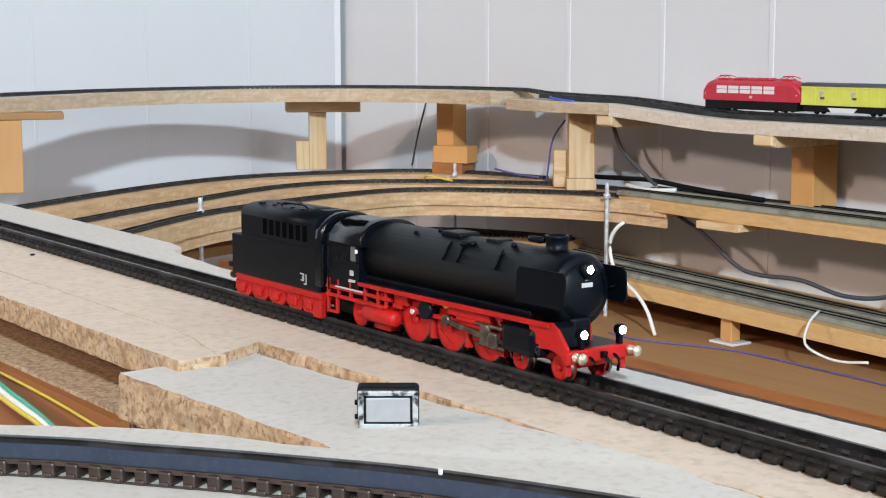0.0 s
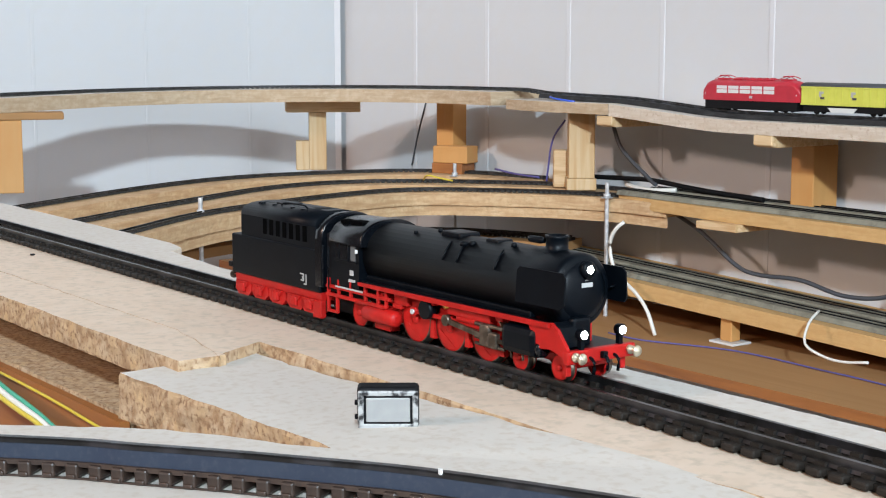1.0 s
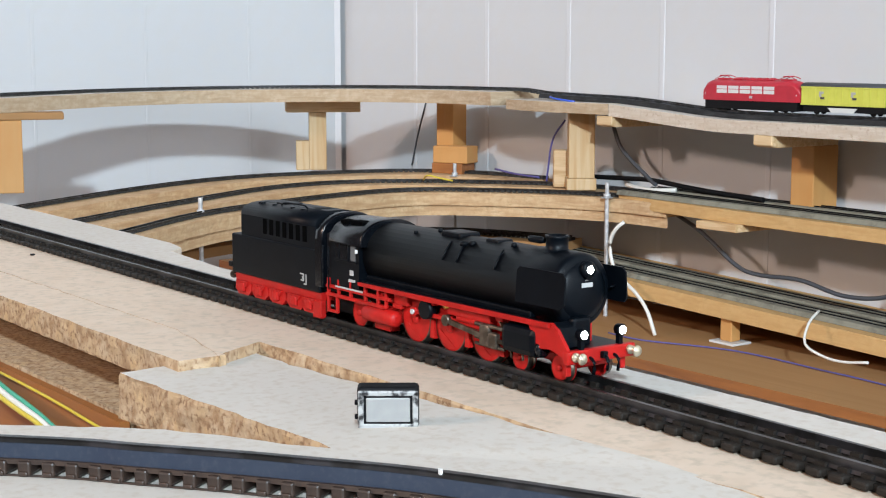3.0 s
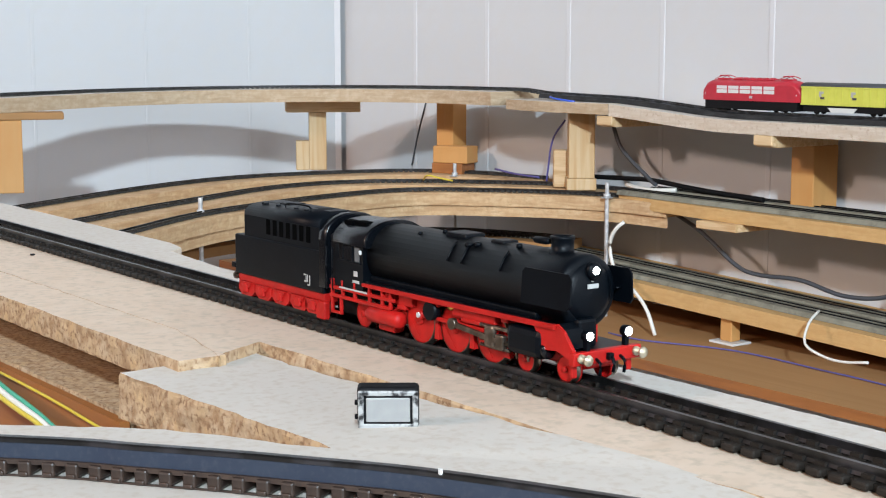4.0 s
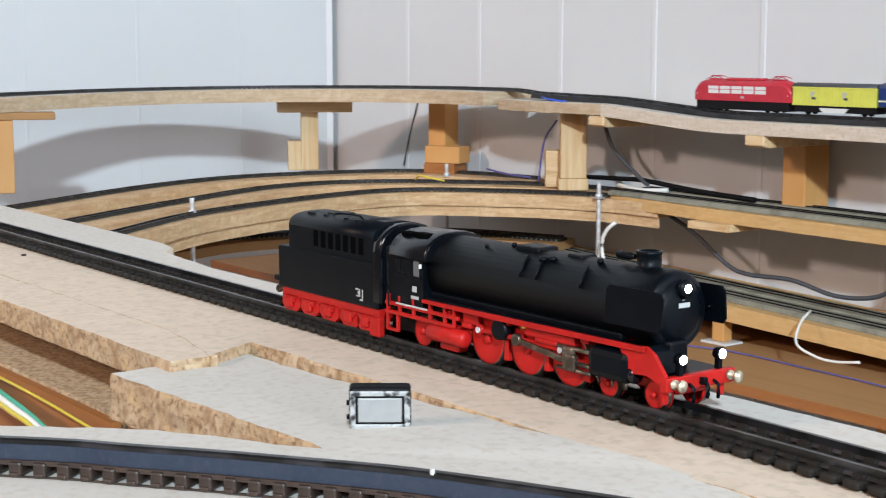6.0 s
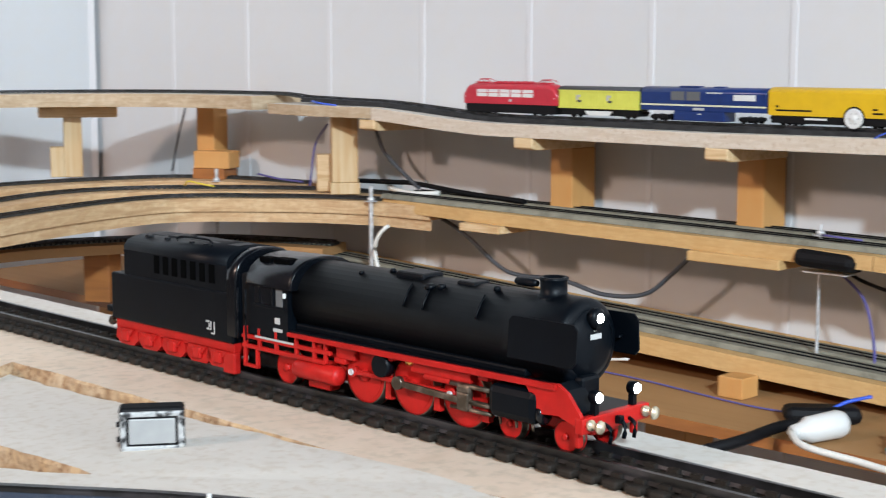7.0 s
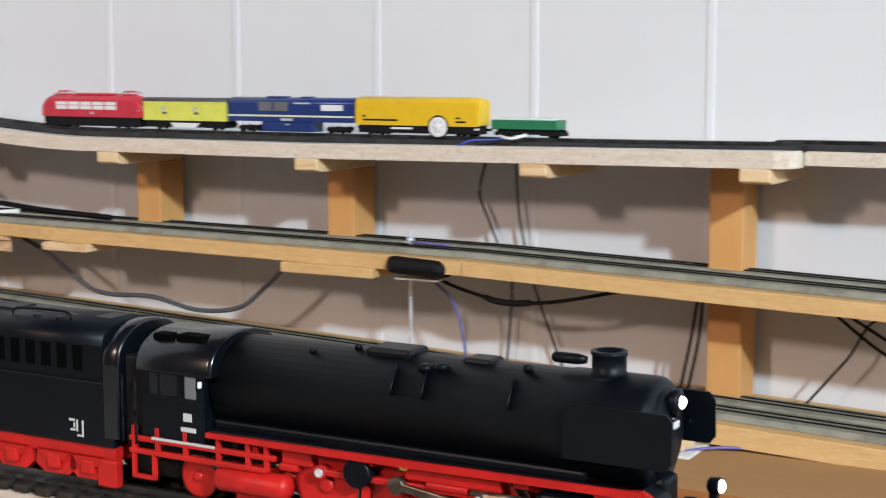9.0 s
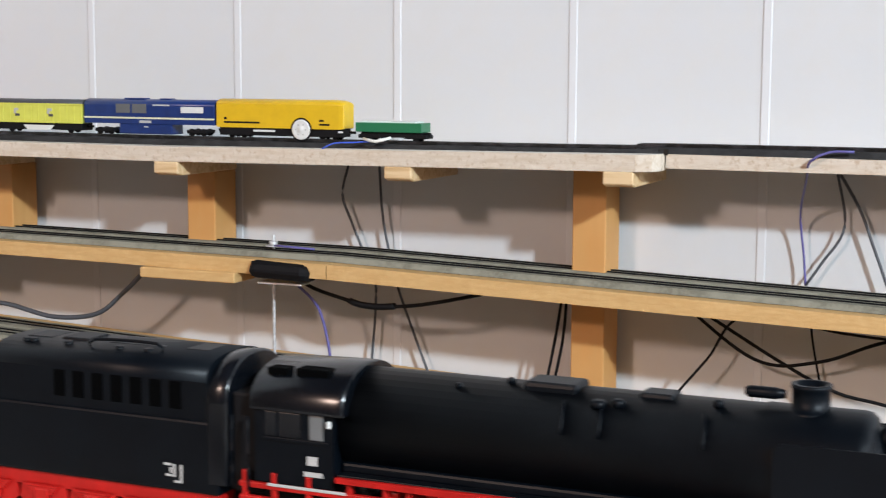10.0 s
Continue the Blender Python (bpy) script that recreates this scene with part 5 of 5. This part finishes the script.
wire("black_wire", [(0.199, 0.068, 0.036), (0.228, 0.068, 0.072), (0.255, 0.068, 0.106), (0.327, 0.068, 0.098), (0.40, 0.068, 0.094)], 0.0010, DARK, "black wire rising behind the lowest shelf")
wire("black_wire", [(0.298, W, 0.118), (0.300, W, 0.090), (0.308, W, 0.050)], 0.0009, DARK, "thin black wire hanging behind the shelves")
for dx in (0.0, 0.006):
    wire("post_wire", [(0.119 + dx * 0.5, 0.062, 0.118), (0.113 + dx, 0.062, 0.080), (0.106 + dx, 0.062, 0.044), (0.104 + dx, 0.062, 0.034)], 0.0012, DARK, "black wire hanging beside the tall post")
wire("grey_wire", [(-1.018, 0.080, 0.2213), (-1.037, 0.080, 0.176), (-1.050, 0.080, 0.138)], 0.0011, WIRE_GREY, "thin grey wire hanging in the corner")
wire("blue_wire", [(-0.722, 0.050, 0.208), (-0.742, 0.050, 0.186), (-0.750, 0.050, 0.150), (-0.752, 0.050, 0.1385)], 0.0011, WIRE_VIOLET, "thin blue wire beside the thick post")
wire("blue_wire", [(-0.84, 0.048, 0.1480), (-0.80, 0.046, 0.1450), (-0.76, 0.046, 0.1440)], 0.0012, WIRE_VIOLET, "thin blue wire lying on the middle track")
wire("blue_wire", [(-0.700, 0.010, 0.2345), (-0.685, 0.004, 0.2330), (-0.662, 0.010, 0.2305)], 0.0010, WIRE_BLUE, "blue wire tied across the upper track")
wire("blue_wire", [(-0.055, 0.004, 0.2215), (-0.046, 0.006, 0.2262), (-0.030, 0.010, 0.2270), (-0.018, 0.016, 0.2280)], 0.0006, WIRE_BLUE, "short blue feeder wire at the upper track")
wire("white_lead", [(-0.024, 0.012, 0.2300), (-0.012, 0.008, 0.2282), (-0.002, 0.014, 0.2310)], 0.0012, WIRE_WHITE, "short white lead under the flat car")
wire("white_cable", [(-0.547, -0.026, 0.1190), (-0.554, -0.030, 0.112), (-0.562, -0.030, 0.098), (-0.557, -0.030, 0.076), (-0.540, -0.030, 0.062), (-0.522, -0.032, 0.053), (-0.505, -0.034, 0.039), (-0.493, -0.035, 0.0175)], 0.0019, WIRE_WHITE, "white cable hanging from the middle shelf")
wire("white_cable", [(-0.316, -0.0165, 0.0640), (-0.312, -0.034, 0.0560), (-0.302, -0.05, 0.0415), (-0.282, -0.05, 0.0340), (-0.262, -0.05, 0.0330), (-0.238, -0.05, 0.0365)], 0.0012, WIRE_WHITE, "white cable looped below the lowest shelf")
wire("violet_wire", [(-0.53, -0.06, 0.0172), (-0.483, -0.059, 0.0172), (-0.40, -0.028, 0.0172), (-0.30, -0.030, 0.0172), (-0.233, -0.034, 0.0172), (-0.12, -0.05, 0.0172), (-0.06, -0.04, 0.0172)], 0.0008, WIRE_VIOLET, "violet wire lying along the base plank")
wire("black_cable", [(-0.72, 0.070, 0.147), (-0.64, 0.066, 0.150), (-0.60, 0.062, 0.151), (-0.52, 0.056, 0.1465), (-0.44, 0.050, 0.1445)], 0.0026, DARK, "thick black cable lying along the middle track")
wire("grey_strap", [(-0.657, 0.060, 0.205), (-0.642, 0.060, 0.180), (-0.601, 0.060, 0.152), (-0.590, 0.058, 0.1475)], 0.0022, WIRE_GREY, "grey cable led down from the upper shelf")
wire("white_plug_lead", [(-0.625, 0.050, 0.1455), (-0.600, 0.042, 0.1445), (-0.575, 0.040, 0.1440), (-0.553, 0.050, 0.1450)], 0.0024, WIRE_WHITE, "short white connector lead on the middle shelf")
wire("cream_wire", [(-0.83, -0.06, 0.1420), (-0.815, -0.066, 0.1480), (-0.800, -0.062, 0.1462), (-0.790, -0.050, 0.1430)], 0.0010, WIRE_YELLOW, "short cream wire curling over the curved tracks")
wire("green_lead", [(-0.105, 0.020, 0.1440), (-0.092, 0.014, 0.1445), (-0.070, 0.020, 0.1430)], 0.0009, WIRE_VIOLET, "thin violet wire at the rail joint")

# taped joint on the middle shelf
bm = bmesh.new()
mbox(bm, -26, 26, -6, 16, -8, 6.5, 6.0)
for v in bm.verts:
    v.co.z += 0.0016 * noise.noise(v.co * 120) - 0.04 * v.co.x
    v.co.x += 0.002 * noise.noise(v.co * 200)
tape = tagged(finish("tape_wrap", bm, DARK), "black tape bundle wrapped round the shelf joint", "tape")
tape.matrix_basis = pose(-0.090, 0.0, 0.1275)
block("paper_strip", -0.112, -0.074, 0.004, 0.020, 0.1158, 0.1172, WHITE, "torn white paper strip under the taped joint", "paper", 0.0003)

# ---- electrics on the base plank ----
adapter = thing("power_plug", "white moulded mains plug lying on the base plank", "plug", (-0.010, -0.118, 0.0290))
adapter.matrix_basis = pose(-0.030, -0.108, 0.0262, 0, -4, 68) @ Matrix.Scale(0.78, 4)
bm = bmesh.new()
lathe(bm, ((-0.026, 0, 0), (1, 0, 0)), [(0, 0.004), (0.001, 0.0065), (0.012, 0.0085), (0.018, 0.0120), (0.050, 0.0128), (0.056, 0.0110), (0.058, 0.0)], 24)
part("plug_body", bm, WHITE, adapter)
bm = bmesh.new()
for k in range(4):
    lathe(bm, ((-0.024 + k * 0.003, 0, 0), (1, 0, 0)), [(0, 0.0070 + k * 0.0004), (0.0014, 0.0072 + k * 0.0004)], 20)
part("strain_relief", bm, WHITE, adapter)
wire("white_cable", [(-0.036, -0.131, 0.0270), (-0.014, -0.148, 0.0240), (0.030, -0.150, 0.0215), (0.075, -0.160, 0.0205), (0.116, -0.176, 0.0205), (0.20, -0.21, 0.0120)], 0.0025, WIRE_WHITE, "white mains cable of the plug")
bm = bmesh.new()
mbox(bm, -28, 28, -12, 12, 0, 12, 5.0)
socket = tagged(finish("power_strip", bm, DARK), "black power strip on the base plank", "socket")
socket.matrix_basis = pose(-0.058, -0.052, 0.0163, 0, 0, 40)
wire("black_cable", [(-0.04, -0.080, 0.0260), (-0.058, -0.105, 0.0225), (-0.062, -0.135, 0.0200), (-0.064, -0.158, 0.0190), (-0.09, -0.20, 0.010)], 0.0042, DARK, "black cable of the power strip")
pcb = thing("circuit_board", "green circuit board with tangled wires on the plank", "circuit board", (0.045, -0.080, 0.0164))
bm = bmesh.new()
mbox(bm, -24, 34, -24, 24, 3.0, 4.6, 0.2)
part("board", bm, material("board_green", (0.03, 0.22, 0.20), 0.35, spots=[(0.004, (0.10, 0.42, 0.38), 0.4, 0.06)]), pcb)
bm = bmesh.new()
for sx in (-22, 32):
    for sy in (-22, 22):
        mcyl(bm, (sx, sy, 0), (sx, sy, 3.2), 2.2, seg=8)
part("standoff", bm, WHITE, pcb)
for k in range(26):
    bm = bmesh.new()
    x, y = random.uniform(-22, 4), random.uniform(-20, 20)
    if k % 3:
        mbox(bm, x - 1.6, x + 1.6, y - 1.2, y + 1.2, 4.4, random.uniform(7, 12), 0.3)
    else:
        mcyl(bm, (x, y, 4.4), (x, y, random.uniform(9, 14)), 1.7, seg=10)
    part("component", bm, (WHITE, ZINC, DARK, WIRE_YELLOW, WIRE_GREEN)[k % 5], pcb)
bm = bmesh.new()
mbox(bm, -28, 28, -4.5, 4.5, 0, 9, 1.0)
term = tagged(finish("terminal_strip", bm, WHITE), "white plastic terminal strip above the circuit board", "terminal strip")
term.matrix_basis = pose(0.024, -0.060, 0.0212, 0, 0, 62) @ Matrix.Scale(0.8, 4)
for k in range(9):
    bm = bmesh.new()
    mcyl(bm, (-24 + k * 6, 0, 8.4), (-24 + k * 6, 0, 9.3), 1.4, seg=8)
    part("screw", bm, ZINC, term)
rnd = random.Random(7)
for k in range(16):
    x, y = 0.050 + rnd.uniform(0, 0.02), -0.080 + rnd.uniform(-0.02, 0.03)
    pts = [(x, y, 0.0225 + rnd.uniform(0, 0.003)), (x + 0.020, y + rnd.uniform(-0.025, 0.012), 0.027 + rnd.uniform(-0.004, 0.006)), (x + 0.04 + rnd.uniform(-0.006, 0.008), y + rnd.uniform(-0.02, 0.02), 0.024), (x + 0.055 + rnd.uniform(-0.01, 0.02), -0.050 + rnd.uniform(-0.02, 0.03), 0.0185)]
    wire("loose_wire", pts, 0.0010, (WIRE_BLUE, WIRE_BLUE, WIRE_VIOLET, WIRE_BLUE)[k % 4] if k < 15 else WIRE_YELLOW, "loose thin wire tangled at the circuit board")
wire("yellow_wire", [(0.010, -0.020, 0.0330), (0.022, -0.030, 0.036), (0.030, -0.012, 0.0345)], 0.0022, WIRE_YELLOW, "short yellow wire above the circuit board")
wire("blue_wire", [(-0.075, -0.060, 0.0172), (-0.055, -0.055, 0.0240), (-0.045, -0.040, 0.0310), (-0.030, -0.030, 0.036)], 0.0014, WIRE_BLUE, "blue wire running into the power strip")
wire("violet_wire", [(0.100, -0.060, 0.0180), (0.135, -0.045, 0.0180), (0.160, -0.020, 0.0190), (0.20, 0.0, 0.0180)], 0.0011, WIRE_VIOLET, "violet wire on the base plank")

# ---- foreground small things ----
speaker = thing("loudspeaker", "tiny rectangular loudspeaker with silver face and black rim", "loudspeaker")
speaker.matrix_basis = pose(0.2370, -0.8373, 0.2004, 9, 0, 54)
bm = bmesh.new()
mbox(bm, -6.9, 6.9, 0.2, 4.4, 0, 9.8, 0.9)
part("housing", bm, DARK, speaker, "black plastic housing")
bm = bmesh.new()
for q in ((-6.7, 6.7, 0.2, 1.4), (-6.7, 6.7, 8.0, 9.2), (-6.7, -5.4, 0.3, 9.1), (5.4, 6.7, 0.3, 9.1)):
    mbox(bm, q[0], q[1], -0.35, 0.4, q[2], q[3], 0.3)
part("rim", bm, material("glue_smeared_rim", (0.36, 0.36, 0.355), 0.4, spots=[(0.003, (0.02, 0.02, 0.022), 0.30, 0.05), (0.002, (0.42, 0.42, 0.41), 0.3, 0.06)]), speaker, "grey rim smeared with glue")
bm = bmesh.new()
for q in ((-5.4, 5.4, 1.3, 1.8), (-5.4, 5.4, 7.6, 8.1), (-5.4, -4.9, 1.4, 8.0), (4.9, 5.4, 1.4, 8.0)):
    mbox(bm, q[0], q[1], -0.12, 0.4, q[2], q[3])
part("surround", bm, DARK, speaker)
bm = bmesh.new()
mbox(bm, -4.9, 4.9, -0.30, 0.3, 1.8, 7.6, 0.25)
part("membrane", bm, material("brushed_silver", (0.36, 0.36, 0.35), 0.5, 0.2, spots=[(0.003, (0.33, 0.33, 0.325), 0.5, 0.15)]), speaker, "silver membrane plate")
for z in (2.6, 6.0):
    bm = bmesh.new()
    mbox(bm, -7.5, -6.8, 0.6, 1.8, z - 0.5, z + 0.5, 0.2)
    part("contact", bm, DARK, speaker)
for k, (m, r) in enumerate(((WIRE_GREEN, 0.0008), (WIRE_WHITE, 0.0010), (WIRE_YELLOW, 0.0008))):
    o = k * 0.0015
    wire("ribbon_wire", [(0.010, -0.8560 - o, 0.183), (0.0555, -0.8585 - o, 0.1795 - o * 0.4), (0.080, -0.8600 - o, 0.1785 - o * 0.4), (0.1006, -0.8610 - o, 0.1765), (0.150, -0.864 - o, 0.170), (0.21, -0.868, 0.155)], r, m, "thin coloured wire running through the opening")
wire("ribbon_wire", [(-0.1, -0.8505, 0.1795), (0.05, -0.8505, 0.1785), (0.119, -0.8512, 0.1765)], 0.0005, WIRE_YELLOW, "thin yellow wire along the chipboard rail")
bm = bmesh.new()
cyl(bm, (-0.074, -0.7980, 0.2018), (-0.074, -0.7980, 0.2026), 0.0010, seg=10)
tagged(finish("screw_head", bm, DARK), "small black screw head sunk in the track board", "screw")
bm = bmesh.new()
box(bm, 0.0, 0.0007, 0.0, 0.0005, 0.0, 0.0011)
bit = tagged(finish("white_crumb", bm, WHITE), "tiny white crumb on the siding rail", "crumb")
bit.matrix_basis = pose(0.2960, -0.8668, 0.2088)
# supports hidden below the boards
for x, y in ((-0.45, -0.79), (0.05, -0.79), (0.6, -0.79), (0.42, -0.92)):
    block("board_leg", x - 0.02, x + 0.02, y - 0.02, y + 0.02, FLOOR, 0.1862, PINE_DARK, "pine leg under the front boards", "leg")
for x in (-0.3, 0.18):
    block("panel_leg", x - 0.02, x + 0.02, -0.8452, -0.805, FLOOR, 0.1678, PINE_DARK, "pine leg under the chipboard rail", "leg")
for x in (-1.0, -0.2, 0.6, 1.4):
    block("plank_leg", x - 0.02, x + 0.02, -0.05, -0.01, FLOOR, 0.0068, PINE_DARK, "pine leg under the base plank", "leg")


# ---- what moves ----
def engine_at(t):
    for (t0, x0), (t1, x1) in zip(ENGINE_X, ENGINE_X[1:]):
        if t <= t1:
            i = ENGINE_X.index((t0, x0))
            ta, xa = ENGINE_X[max(i - 1, 0)]
            tb, xb = ENGINE_X[min(i + 2, len(ENGINE_X) - 1)]
            m0, m1, h, u = (x1 - xa) / (t1 - ta), (xb - x0) / (tb - t0), t1 - t0, (t - t0) / (t1 - t0)
            return x0 * (2 * u ** 3 - 3 * u * u + 1) + m0 * h * (u ** 3 - 2 * u * u + u) + x1 * (3 * u * u - 2 * u ** 3) + m1 * h * (u ** 3 - u * u)
    return ENGINE_X[-1][1]


def motions():
    times = [0.0, 3.0] + [3.2 + 0.1 * k for k in range(69)]
    run = {t: (engine_at(t) - 0.1335) if t > 3.0 else 0.0 for t in times}
    walk(engine, [(t, pose(0.1335 + run[t], main_y(0.1335 + run[t]), RAIL_Z, 0, 0, -0.66)) for t in times])
    for ob, x, r in WHEELS:
        walk(ob, [(t, pose(x * MM, 0, r * MM - 0.0016, 0, math.degrees(run[t] / (r * MM)) - 60, 0)) for t in times])
    crank, start = 2.6 * MM, radians(-60)
    rods, mains, heads = [], [], []
    for t in times:
        a = run[t] / 0.0067 + start
        cx, cz = crank * math.cos(a), -crank * math.sin(a)
        rods.append((t, pose(cx, -0.0088, 0.0051 + cz)))
        head = 0.065 + cx + math.sqrt((ROD_LEN * MM) ** 2 - cz * cz)
        mains.append((t, pose(0.065 + cx, -0.0099, 0.0051 + cz, 0, math.degrees(math.asin(cz / (ROD_LEN * MM))), 0)))
        heads.append((t, pose(head, -0.0099, 0.0051)))
    walk(coupling_rod, rods)
    walk(connecting_rod, mains)
    walk(crosshead, heads)


motions()
